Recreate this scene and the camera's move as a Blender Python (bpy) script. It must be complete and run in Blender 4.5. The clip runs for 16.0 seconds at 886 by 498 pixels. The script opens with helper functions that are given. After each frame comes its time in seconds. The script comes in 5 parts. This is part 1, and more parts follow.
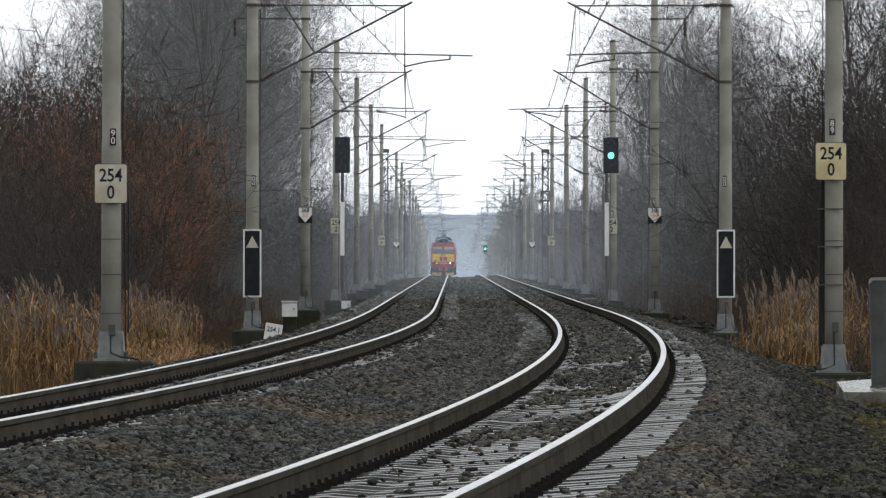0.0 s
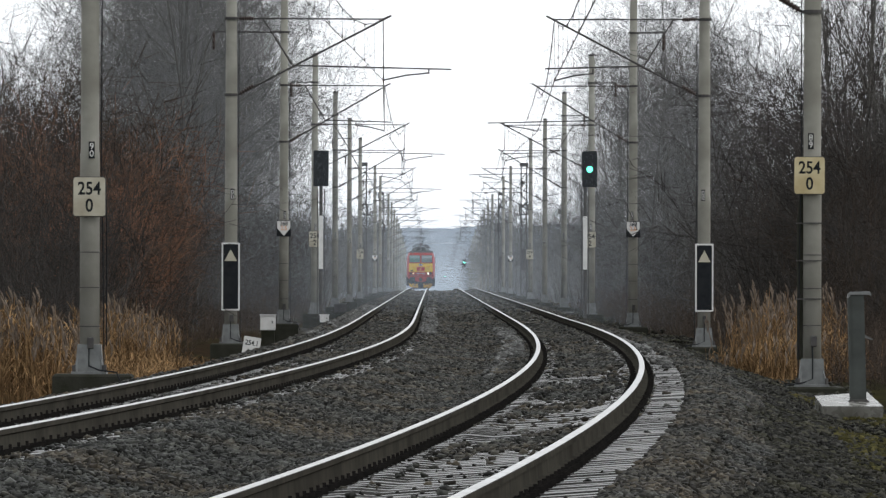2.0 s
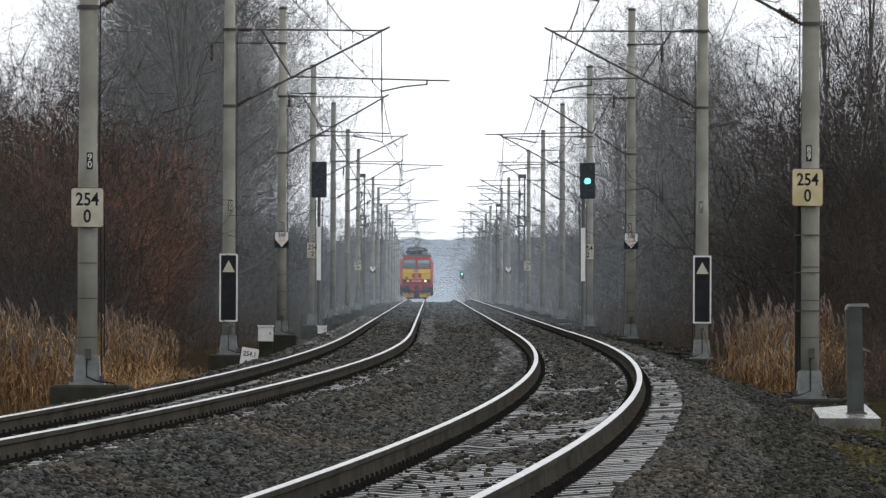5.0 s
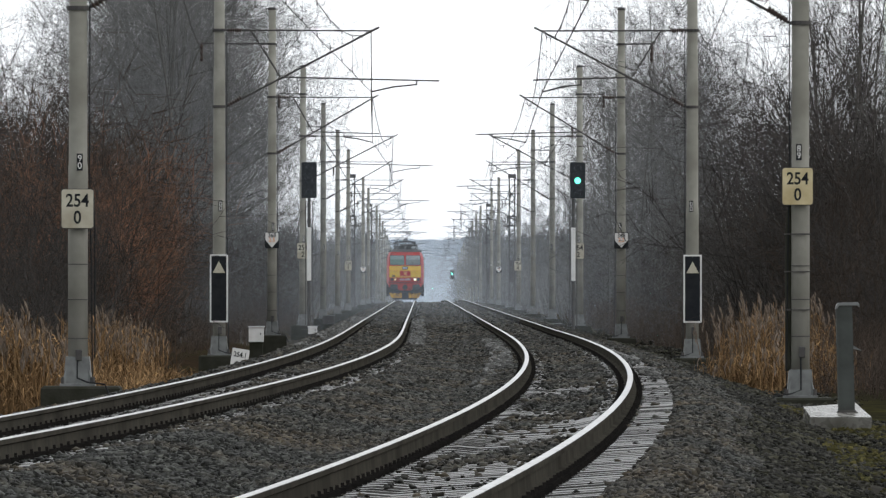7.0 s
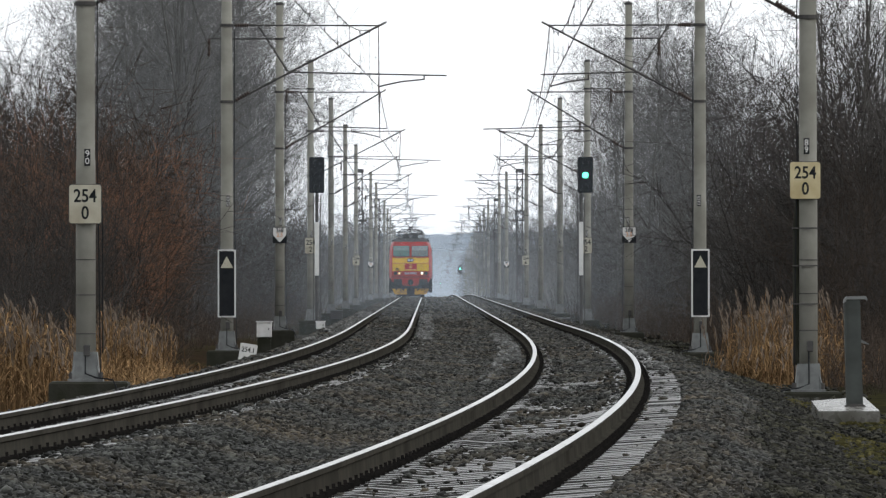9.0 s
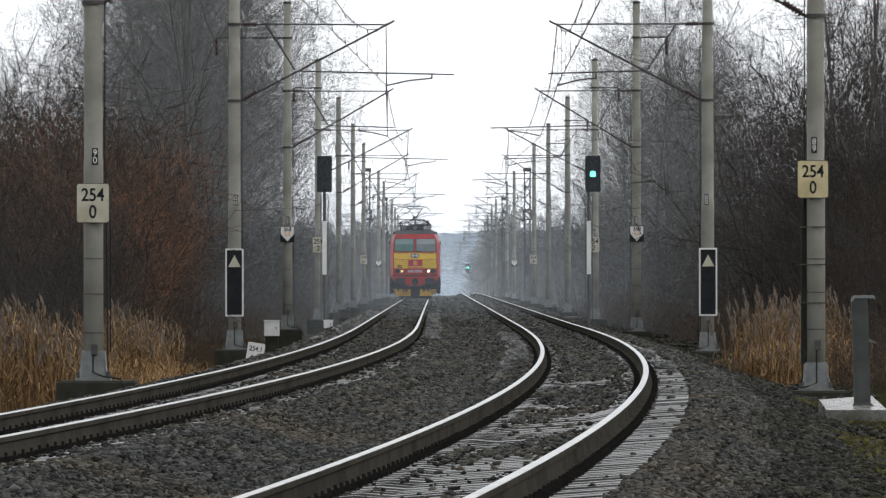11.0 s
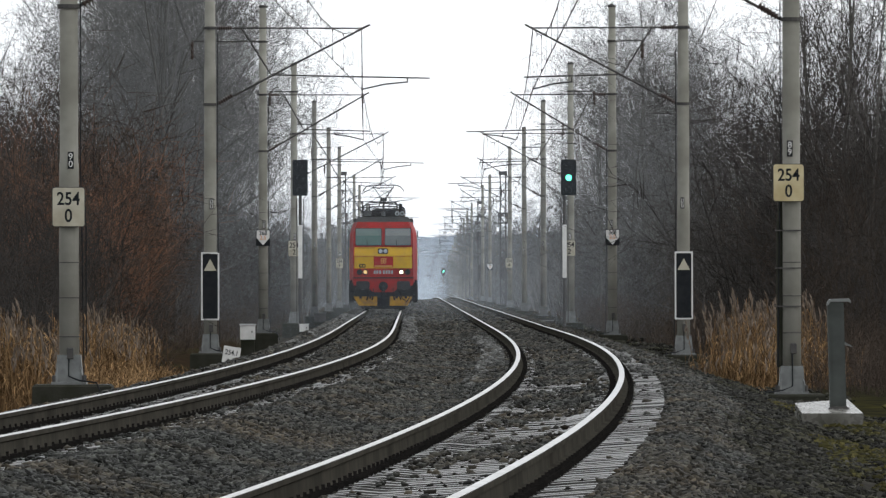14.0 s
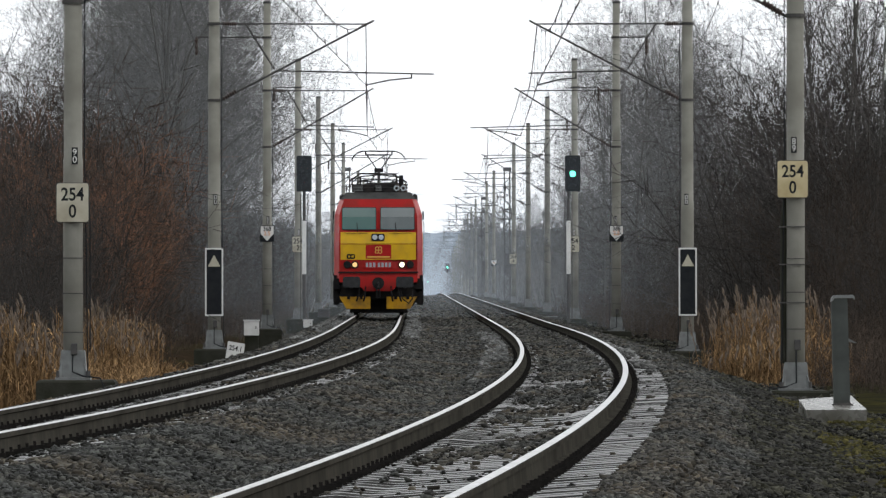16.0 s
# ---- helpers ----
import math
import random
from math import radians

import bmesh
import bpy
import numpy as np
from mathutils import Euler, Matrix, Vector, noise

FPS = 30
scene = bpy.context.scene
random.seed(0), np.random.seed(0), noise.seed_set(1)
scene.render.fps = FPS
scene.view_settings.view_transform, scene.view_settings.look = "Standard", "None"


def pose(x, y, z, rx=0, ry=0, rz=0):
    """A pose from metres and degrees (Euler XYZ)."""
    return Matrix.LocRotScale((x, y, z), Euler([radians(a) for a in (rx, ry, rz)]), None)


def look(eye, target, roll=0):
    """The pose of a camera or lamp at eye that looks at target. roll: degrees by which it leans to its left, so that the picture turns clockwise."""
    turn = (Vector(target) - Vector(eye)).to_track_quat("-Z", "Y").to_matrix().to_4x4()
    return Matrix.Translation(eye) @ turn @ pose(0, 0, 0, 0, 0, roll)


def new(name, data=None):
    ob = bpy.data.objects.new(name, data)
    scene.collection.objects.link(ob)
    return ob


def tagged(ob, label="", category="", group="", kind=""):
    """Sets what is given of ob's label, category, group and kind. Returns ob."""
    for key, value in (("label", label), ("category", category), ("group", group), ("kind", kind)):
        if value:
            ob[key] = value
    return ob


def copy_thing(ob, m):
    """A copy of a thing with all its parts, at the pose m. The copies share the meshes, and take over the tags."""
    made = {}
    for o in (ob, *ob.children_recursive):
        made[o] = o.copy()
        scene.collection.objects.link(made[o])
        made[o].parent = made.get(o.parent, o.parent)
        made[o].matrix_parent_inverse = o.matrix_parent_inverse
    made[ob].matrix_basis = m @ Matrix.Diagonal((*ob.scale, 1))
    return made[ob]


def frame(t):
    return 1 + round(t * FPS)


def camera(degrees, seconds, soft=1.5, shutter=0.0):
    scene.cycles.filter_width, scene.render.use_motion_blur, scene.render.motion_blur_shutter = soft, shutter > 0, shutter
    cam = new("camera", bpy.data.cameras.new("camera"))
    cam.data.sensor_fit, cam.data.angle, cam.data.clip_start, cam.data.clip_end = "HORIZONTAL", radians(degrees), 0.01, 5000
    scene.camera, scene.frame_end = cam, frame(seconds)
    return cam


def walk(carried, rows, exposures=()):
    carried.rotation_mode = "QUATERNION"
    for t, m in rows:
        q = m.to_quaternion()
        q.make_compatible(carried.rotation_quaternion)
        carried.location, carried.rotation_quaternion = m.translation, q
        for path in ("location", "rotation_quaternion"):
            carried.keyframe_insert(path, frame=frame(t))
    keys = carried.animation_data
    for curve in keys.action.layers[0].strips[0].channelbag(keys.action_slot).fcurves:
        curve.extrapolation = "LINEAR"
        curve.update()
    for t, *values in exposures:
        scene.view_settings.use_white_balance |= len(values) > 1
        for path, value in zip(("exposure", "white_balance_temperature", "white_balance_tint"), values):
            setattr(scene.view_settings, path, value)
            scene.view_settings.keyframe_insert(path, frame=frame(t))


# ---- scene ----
# A railway line in winter haze, seen through a long lens from the outside of a curve.
# x to the right, y along the straight of the line, z up; z = 0 is the rail top.
EYE = 1.213
cam = camera(6.411, 16.0, soft=1.35)
PATH = [
    (0, 0.0812, 0.0804, -0.052),
    (0.5, 0.1006, 0.0029, -0.036),
    (1, 0.0217, 0.0949, -0.071),
    (1.5, -0.0565, 0.1478, -0.154),
    (2, -0.0750, 0.1791, -0.142),
    (2.5, -0.0668, 0.1920, -0.172),
    (3, -0.0292, 0.2165, -0.144),
    (3.5, -0.0350, 0.2509, -0.231),
    (4, -0.0777, 0.2609, -0.259),
    (6.5, -0.1351, 0.2619, -0.098),
    (7, -0.1601, 0.2624, -0.047),
    (7.5, -0.1712, 0.2701, -0.055),
    (8, -0.1407, 0.2615, -0.049),
    (8.5, -0.1227, 0.2204, 0.030),
    (10.8, -0.0786, 0.2500, 0.093),
    (11, -0.0477, 0.2166, 0.074),
    (11.5, -0.0287, 0.1803, 0.004),
    (12, -0.1607, 0.2192, 0.022),
    (12.5, -0.2173, 0.2623, -0.000),
    (13, -0.2041, 0.2761, 0.011),
    (13.5, -0.2002, 0.2544, 0.081),
    (14, -0.2233, 0.2429, 0.105),
    (14.5, -0.2333, 0.2603, 0.099),
    (15, -0.2166, 0.2682, 0.110),
    (15.5, -0.1883, 0.2311, 0.101),
    (16, -0.1948, 0.2139, 0.039),
]
walk(cam, [(t, pose(0, 0, EYE, 90 + pitch, roll, yaw)) for t, yaw, pitch, roll in PATH])

# ---- world and light: a bright, even overcast ----
world = bpy.data.worlds.new("overcast_sky")
scene.world = world
world.use_nodes = True
wn, wl = world.node_tree.nodes, world.node_tree.links
sky = wn.new("ShaderNodeTexSky")
sky.sky_type = "NISHITA"
sky.sun_disc = False
sky.sun_elevation, sky.sun_rotation = radians(32), radians(150)
sky.dust_density, sky.air_density = 3.0, 1.0
cloud = wn.new("ShaderNodeMix")
cloud.data_type = "RGBA"
cloud.inputs["Factor"].default_value = 0.92
cloud.inputs["B"].default_value = (15.6, 16.0, 16.4, 1)
wl.new(sky.outputs["Color"], cloud.inputs["A"])
wl.new(cloud.outputs["Result"], wn["Background"].inputs["Color"])
wn["Background"].inputs["Strength"].default_value = 0.1
sun_data = bpy.data.lights.new("sun", "SUN")
sun_data.energy, sun_data.angle, sun_data.color = 1.1, radians(30), (1.0, 0.97, 0.93)
sun = new("sun", sun_data)
sun.matrix_world = look((80, 10, 45), (0, 40, 0))
scene.view_settings.exposure = 0.0


# ---- materials ----
def mat(name, base, rough=0.8, metal=0.0, vary=None, scale=6.0, bump=0.0, bump_scale=40.0, second=None, second_scale=0.7, island=0.0, spec=0.5, each=0.0):
    """A surface with colour varied at two scales, roughness variation and fine relief."""
    m = bpy.data.materials.new(name)
    m.use_nodes = True
    n, l = m.node_tree.nodes, m.node_tree.links
    b = n["Principled BSDF"]
    b.inputs["Roughness"].default_value, b.inputs["Metallic"].default_value = rough, metal
    b.inputs["Specular IOR Level"].default_value = spec
    b.inputs["Base Color"].default_value = (*base, 1)
    tc = n.new("ShaderNodeTexCoord")

    def noise_at(s, detail=5.0):
        t = n.new("ShaderNodeTexNoise")
        t.inputs["Scale"].default_value, t.inputs["Detail"].default_value = s, detail
        l.new(tc.outputs["Object"], t.inputs["Vector"])
        return t

    def blend(fac, a, c):
        x = n.new("ShaderNodeMix")
        x.data_type = "RGBA"
        l.new(fac, x.inputs["Factor"])
        for sock, v in ((x.inputs["A"], a), (x.inputs["B"], c)):
            if isinstance(v, tuple):
                sock.default_value = (*v, 1)
            else:
                l.new(v, sock)
        return x.outputs["Result"]

    def ramp(sock, lo, hi):
        r = n.new("ShaderNodeMapRange")
        r.inputs["From Min"].default_value, r.inputs["From Max"].default_value = lo, hi
        l.new(sock, r.inputs["Value"])
        return r.outputs["Result"]

    col = base
    if vary:
        col = blend(ramp(noise_at(scale).outputs["Fac"], 0.35, 0.65), base, vary)
    if second:
        col = blend(ramp(noise_at(second_scale, 8.0).outputs["Fac"], 0.45, 0.7), col, second)
    if island:
        g = n.new("ShaderNodeNewGeometry")
        hs = n.new("ShaderNodeHueSaturation")
        mr = n.new("ShaderNodeMapRange")
        mr.inputs["To Min"].default_value, mr.inputs["To Max"].default_value = 1 - 0.72 * island, 1 + 1.44 * island
        sq = n.new("ShaderNodeMath")
        sq.operation = "POWER"
        sq.inputs[1].default_value = 2.0
        l.new(g.outputs["Random Per Island"], sq.inputs[0])
        l.new(sq.outputs[0], mr.inputs["Value"])
        l.new(mr.outputs["Result"], hs.inputs["Value"])
        if isinstance(col, tuple):
            hs.inputs["Color"].default_value = (*col, 1)
        else:
            l.new(col, hs.inputs["Color"])
        col = hs.outputs["Color"]
    if each:
        info = n.new("ShaderNodeObjectInfo")
        hs = n.new("ShaderNodeHueSaturation")
        mr = n.new("ShaderNodeMapRange")
        mr.inputs["To Min"].default_value, mr.inputs["To Max"].default_value = 1 - each, 1 + each
        l.new(info.outputs["Random"], mr.inputs["Value"])
        l.new(mr.outputs["Result"], hs.inputs["Value"])
        if isinstance(col, tuple):
            hs.inputs["Color"].default_value = (*col, 1)
        else:
            l.new(col, hs.inputs["Color"])
        col = hs.outputs["Color"]
    if not isinstance(col, tuple):
        l.new(col, b.inputs["Base Color"])
    if vary:
        mr = n.new("ShaderNodeMapRange")
        mr.inputs["To Min"].default_value, mr.inputs["To Max"].default_value = max(0.03, rough - 0.12), min(1, rough + 0.12)
        l.new(noise_at(scale * 2.3).outputs["Fac"], mr.inputs["Value"])
        l.new(mr.outputs["Result"], b.inputs["Roughness"])
    if bump:
        bp = n.new("ShaderNodeBump")
        bp.inputs["Strength"].default_value, bp.inputs["Distance"].default_value = 0.6, bump
        l.new(noise_at(bump_scale, 6.0).outputs["Fac"], bp.inputs["Height"])
        l.new(bp.outputs["Normal"], b.inputs["Normal"])
    return m


def glow(name, colour, strength):
    m = bpy.data.materials.new(name)
    m.use_nodes = True
    b = m.node_tree.nodes["Principled BSDF"]
    b.inputs["Base Color"].default_value = (*colour, 1)
    b.inputs["Emission Color"].default_value = (*colour, 1)
    b.inputs["Emission Strength"].default_value = strength
    return m


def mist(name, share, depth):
    """Flat sheet imitating haze, thinning out upwards over a depth: most light passes, its surface scatters the rest.
    """
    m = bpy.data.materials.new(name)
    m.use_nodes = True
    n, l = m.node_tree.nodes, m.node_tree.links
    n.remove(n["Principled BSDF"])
    clear, forward, back = n.new("ShaderNodeBsdfTransparent"), n.new("ShaderNodeBsdfTranslucent"), n.new("ShaderNodeBsdfDiffuse")
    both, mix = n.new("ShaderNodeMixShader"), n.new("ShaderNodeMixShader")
    for s in (forward, back):
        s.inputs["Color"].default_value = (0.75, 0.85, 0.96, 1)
    l.new(forward.outputs[0], both.inputs[1])
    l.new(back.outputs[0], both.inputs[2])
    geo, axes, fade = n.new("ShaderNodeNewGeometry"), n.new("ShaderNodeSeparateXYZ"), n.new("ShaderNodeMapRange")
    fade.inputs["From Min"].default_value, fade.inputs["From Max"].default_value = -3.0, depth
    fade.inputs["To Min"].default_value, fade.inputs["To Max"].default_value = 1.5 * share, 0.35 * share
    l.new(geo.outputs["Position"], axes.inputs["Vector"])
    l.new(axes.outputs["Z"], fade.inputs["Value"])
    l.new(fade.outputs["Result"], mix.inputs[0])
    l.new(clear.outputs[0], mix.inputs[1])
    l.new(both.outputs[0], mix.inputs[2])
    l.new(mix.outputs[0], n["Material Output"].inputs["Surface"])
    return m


# The bed's dark colour paints in the shade between the stones.
GRAVEL = mat("shade_dark_ballast", (0.025, 0.024, 0.021), 0.9, vary=(0.042, 0.04, 0.035), scale=14, second=(0.022, 0.021, 0.019), second_scale=0.35, spec=0.0)
# Wide random tones per stone imitate lit facets and dark gaps.
STONE = mat("ballast_stone", (0.034, 0.0353, 0.0318), 0.66, vary=(0.0115, 0.0119, 0.0108), scale=25, second=(0.037, 0.03, 0.0205), second_scale=0.3, island=1.0, spec=0.1)
MUD_STONE = mat("muddy_verge_stone", (0.023, 0.0225, 0.0195), 0.8, vary=(0.0105, 0.0105, 0.0095), scale=12, second=(0.024, 0.0235, 0.014), second_scale=0.6, island=0.95, spec=0.06)
PALE_STONE = mat("pale_streak_stone", (0.11, 0.112, 0.11), 0.8, vary=(0.06, 0.061, 0.059), scale=9, second=(0.04, 0.039, 0.036), second_scale=0.5, island=0.6, spec=0.1)
TUFT = mat("yellow_green_moss", (0.033, 0.031, 0.0135), 0.95, vary=(0.052, 0.046, 0.018), scale=5, second=(0.026, 0.026, 0.014), second_scale=0.8, island=0.5, spec=0.0)
SOIL = mat("winter_soil", (0.016, 0.012, 0.009), 0.95, vary=(0.03, 0.021, 0.013), scale=3, bump=0.05, bump_scale=9, second=(0.02, 0.02, 0.01), second_scale=0.2, spec=0.0)
MOSS = mat("mossy_verge", (0.01, 0.0098, 0.0075), 0.95, vary=(0.018, 0.017, 0.01), scale=7, second=(0.028, 0.026, 0.01), second_scale=1.1, spec=0.0)
RAIL_TOP = mat("polished_rail_head", (0.33, 0.33, 0.335), 0.34, 1.0, vary=(0.24, 0.235, 0.23), scale=3)
RAIL_SIDE = mat("weathered_rail_web", (0.034, 0.0325, 0.028), 0.85, vary=(0.044, 0.041, 0.034), scale=5, second=(0.024, 0.022, 0.019), second_scale=0.8, bump=0.003, bump_scale=60, spec=0.0)
SLEEPER = mat("wet_concrete_sleeper", (0.056, 0.0555, 0.053), 0.42, vary=(0.03, 0.0292, 0.0275), scale=7, second=(0.019, 0.018, 0.0165), second_scale=2.0, each=0.8, spec=0.22)


def dust_and_shade_by_rails(m):
    """Dark brake dust, grease and painted-in rail shade on a sleeper, thickest at its two rail seats."""
    n, l = m.node_tree.nodes, m.node_tree.links
    b = n["Principled BSDF"]
    clean = b.inputs["Base Color"].links[0].from_socket
    tc, axes, wob = n.new("ShaderNodeTexCoord"), n.new("ShaderNodeSeparateXYZ"), n.new("ShaderNodeTexNoise")
    wob.inputs["Scale"].default_value = 9.0
    l.new(tc.outputs["Object"], axes.inputs["Vector"])
    l.new(tc.outputs["Object"], wob.inputs["Vector"])

    def calc(kind, a, c):
        k = n.new("ShaderNodeMath")
        k.operation = kind
        for sock, v in zip(k.inputs, (a, c)):
            if isinstance(v, float):
                sock.default_value = v
            else:
                l.new(v, sock)
        return k.outputs[0]

    far = calc("ABSOLUTE", calc("SUBTRACT", calc("ABSOLUTE", axes.outputs["X"], 0.0), 0.753), 0.0)
    far = calc("ADD", far, calc("MULTIPLY", calc("SUBTRACT", wob.outputs["Fac"], 0.5), 0.3))
    share = n.new("ShaderNodeMapRange")
    for key, v in (("From Min", 0.14), ("From Max", 0.46), ("To Min", 0.72), ("To Max", 0.0)):
        share.inputs[key].default_value = v
    l.new(far, share.inputs["Value"])
    mix = n.new("ShaderNodeMix")
    mix.data_type = "RGBA"
    mix.inputs["B"].default_value = (0.013, 0.0125, 0.0115, 1)
    l.new(share.outputs["Result"], mix.inputs["Factor"])
    l.new(clean, mix.inputs["A"])
    l.new(mix.outputs["Result"], b.inputs["Base Color"])


dust_and_shade_by_rails(SLEEPER)
CLIP = mat("dark_fastening", (0.01, 0.0098, 0.0095), 0.9, vary=(0.018, 0.0165, 0.0155), scale=30, spec=0.0)
POLE = mat("weathered_grey_mast", (0.2, 0.198, 0.176), 0.8, vary=(0.155, 0.153, 0.134), scale=2.2, bump=0.006, bump_scale=30, second=(0.1, 0.097, 0.082), second_scale=0.9, spec=0.12)
GALV = mat("galvanised_steel", (0.135, 0.142, 0.143), 0.65, 0.1, vary=(0.09, 0.095, 0.095), scale=7, spec=0.25)
DARK_STEEL = mat("dark_lattice_steel", (0.035, 0.035, 0.036), 0.75, vary=(0.055, 0.052, 0.05), scale=4, spec=0.12)
ARM = mat("grimy_cantilever_tube", (0.035, 0.035, 0.035), 0.7, vary=(0.05, 0.048, 0.045), scale=5, spec=0.15)
WIRE = mat("blackened_copper_wire", (0.03, 0.03, 0.03), 0.7, vary=(0.045, 0.04, 0.036), scale=2, spec=0.1)
INSUL = mat("brown_glazed_insulator", (0.025, 0.018, 0.015), 0.5, vary=(0.035, 0.024, 0.02), scale=20, spec=0.2)
FOUND = mat("mossy_concrete_block", (0.026, 0.0255, 0.021), 0.95, vary=(0.014, 0.015, 0.01), scale=3, bump=0.01, bump_scale=25, second=(0.012, 0.0135, 0.008), second_scale=1.6, spec=0.1)
SLAB = mat("damp_concrete_slab", (0.16, 0.158, 0.148), 0.28, vary=(0.1, 0.098, 0.09), scale=4, second=(0.045, 0.044, 0.034), second_scale=1.6)
CREAM = mat("cream_sign_enamel", (0.34, 0.325, 0.265), 0.6, vary=(0.29, 0.275, 0.22), scale=6, second=(0.22, 0.2, 0.15), second_scale=2.0, spec=0.2)
CREAM_AGED = mat("yellowed_sign_enamel", (0.4, 0.35, 0.22), 0.6, vary=(0.34, 0.29, 0.17), scale=6, second=(0.26, 0.21, 0.11), second_scale=2.0, spec=0.2)
WHITE = mat("white_paint", (0.5, 0.5, 0.49), 0.5, vary=(0.42, 0.42, 0.41), scale=5, spec=0.3)
BLACK = mat("black_sign_paint", (0.008, 0.009, 0.011), 0.7, vary=(0.014, 0.0155, 0.017), scale=6, spec=0.06)
ORANGE = mat("orange_sign_paint", (0.5, 0.22, 0.1), 0.5, vary=(0.42, 0.2, 0.1), scale=8)
POST = mat("grey_green_post_paint", (0.05, 0.056, 0.053), 0.8, vary=(0.036, 0.04, 0.038), scale=4, second=(0.025, 0.027, 0.024), second_scale=1.5, spec=0.1)
GREEN_LIGHT = glow("green_signal_lamp", (0.1, 1.0, 0.58), 4.5)
BARK = mat("grey_bark", (0.075, 0.074, 0.071), 0.95, vary=(0.05, 0.049, 0.047), scale=4, second=(0.075, 0.073, 0.066), second_scale=0.6, spec=0.1)
# Haze is painted into TWIG's lighter grey; TWIG_DARK leaves it out.
TWIG = mat("haze_lightened_twigs", (0.118, 0.119, 0.117), 0.95, vary=(0.075, 0.076, 0.075), scale=0.5, spec=0.03, each=0.35)
TWIG_DARK = mat("dark_twigs", (0.052, 0.048, 0.045), 0.95, vary=(0.03, 0.028, 0.026), scale=0.7, spec=0.03, each=0.3)
TWIG_RED = mat("reddish_osier_twigs", (0.16, 0.084, 0.052), 0.95, vary=(0.085, 0.054, 0.038), scale=0.45, spec=0.03, each=0.3)
TWIG_BROWN = mat("dry_brown_stems", (0.054, 0.042, 0.033), 0.95, vary=(0.032, 0.026, 0.022), scale=0.7, spec=0.03, each=0.35)
REED = mat("dry_reed", (0.188, 0.12, 0.06), 0.9, vary=(0.1, 0.061, 0.03), scale=1.3, island=0.65, spec=0.03)
PLUME = mat("reed_plume", (0.15, 0.122, 0.1), 0.95, vary=(0.1, 0.08, 0.062), scale=6.0, island=0.35, spec=0.03)
# The blue of distant haze is painted into the hill's base colour.
HILL = mat("haze_blue_hill", (0.04, 0.058, 0.085), 0.95, vary=(0.026, 0.042, 0.064), scale=0.02, spec=0.0)


# ---- mesh helpers ----
class Shape:
    """Collects vertices and faces for one mesh."""

    def __init__(self):
        self.v, self.f = [], []

    def add(self, verts, faces):
        k = len(self.v)
        self.v += [tuple(p) for p in verts]
        self.f += [tuple(i + k for i in face) for face in faces]
        return self

    def box(self, x, y, z, sx, sy, sz, m=None, cut=0.0):
        """A box with its top and bottom edges taken off by cut."""
        a, b, c = sx / 2, sy / 2, sz / 2
        if cut:
            rings = [(a - cut, b - cut, -c), (a, b, -c + cut), (a, b, c - cut), (a - cut, b - cut, c)]
        else:
            rings = [(a, b, -c), (a, b, c)]
        pts = [Vector((x + i * p, y + j * q, z + r)) for p, q, r in rings for i, j in ((-1, -1), (1, -1), (1, 1), (-1, 1))]
        if m:
            pts = [m @ p for p in pts]
        n = len(rings)
        fs = [(3, 2, 1, 0), tuple(4 * (n - 1) + i for i in range(4))]
        for r in range(n - 1):
            fs += [(4 * r + i, 4 * r + (i + 1) % 4, 4 * r + 4 + (i + 1) % 4, 4 * r + 4 + i) for i in range(4)]
        return self.add(pts, fs)

    def tube(self, points, radii, n=6, caps=True):
        """A round bar through points, with a radius at each."""
        pts = [Vector(p) for p in points]
        if not hasattr(radii, "__len__"):
            radii = [radii] * len(pts)
        rows = []
        for i, p in enumerate(pts):
            d = (pts[min(i + 1, len(pts) - 1)] - pts[max(i - 1, 0)]).normalized()
            u = d.cross(Vector((0, 0, 1)) if abs(d.z) < 0.9 else Vector((0, 1, 0))).normalized()
            w = d.cross(u)
            rows += [p + (u * math.cos(2 * math.pi * j / n) + w * math.sin(2 * math.pi * j / n)) * radii[i] for j in range(n)]
        fs = []
        for i in range(len(pts) - 1):
            fs += [(i * n + j, i * n + (j + 1) % n, (i + 1) * n + (j + 1) % n, (i + 1) * n + j) for j in range(n)]
        if caps:
            fs += [tuple(range(n - 1, -1, -1)), tuple((len(pts) - 1) * n + j for j in range(n))]
        return self.add(rows, fs)

    def prism(self, outline, depth, m):
        """A flat outline (x, z) given a depth along y, at the pose m."""
        n = len(outline)
        pts = [m @ Vector((x, y, z)) for y in (-depth / 2, depth / 2) for x, z in outline]
        fs = [tuple(range(n)), tuple(range(2 * n - 1, n - 1, -1))]
        fs += [(i + n, (i + 1) % n + n, (i + 1) % n, i) for i in range(n)]
        return self.add(pts, fs)

    def sweep(self, profile, path):
        """A profile (side, up) along a path of (point, side vector, up vector)."""
        n = len(profile)
        for p, s, u in path:
            self.v += [tuple(Vector(p) + Vector(s) * a + Vector(u) * b) for a, b in profile]
        k = len(self.v) - n * len(path)
        for i in range(len(path) - 1):
            self.f += [(k + i * n + j, k + (i + 1) * n + j, k + (i + 1) * n + (j + 1) % n, k + i * n + (j + 1) % n) for j in range(n)]
        return self

    def mesh(self, name, *mats, smooth=False):
        me = bpy.data.meshes.new(name)
        me.from_pydata(self.v, [], self.f)
        for m in mats:
            me.materials.append(m)
        if smooth:
            me.polygons.foreach_set("use_smooth", [True] * len(me.polygons))
        me.update()
        return me


def part(name, shape, material, parent=None, label="", smooth=False):
    """Links a shape as one mesh object, under a thing or a part where one is given."""
    ob = new(name, shape.mesh(name, material, smooth=smooth))
    ob.parent = parent
    if label:
        ob["label"] = label
    return ob


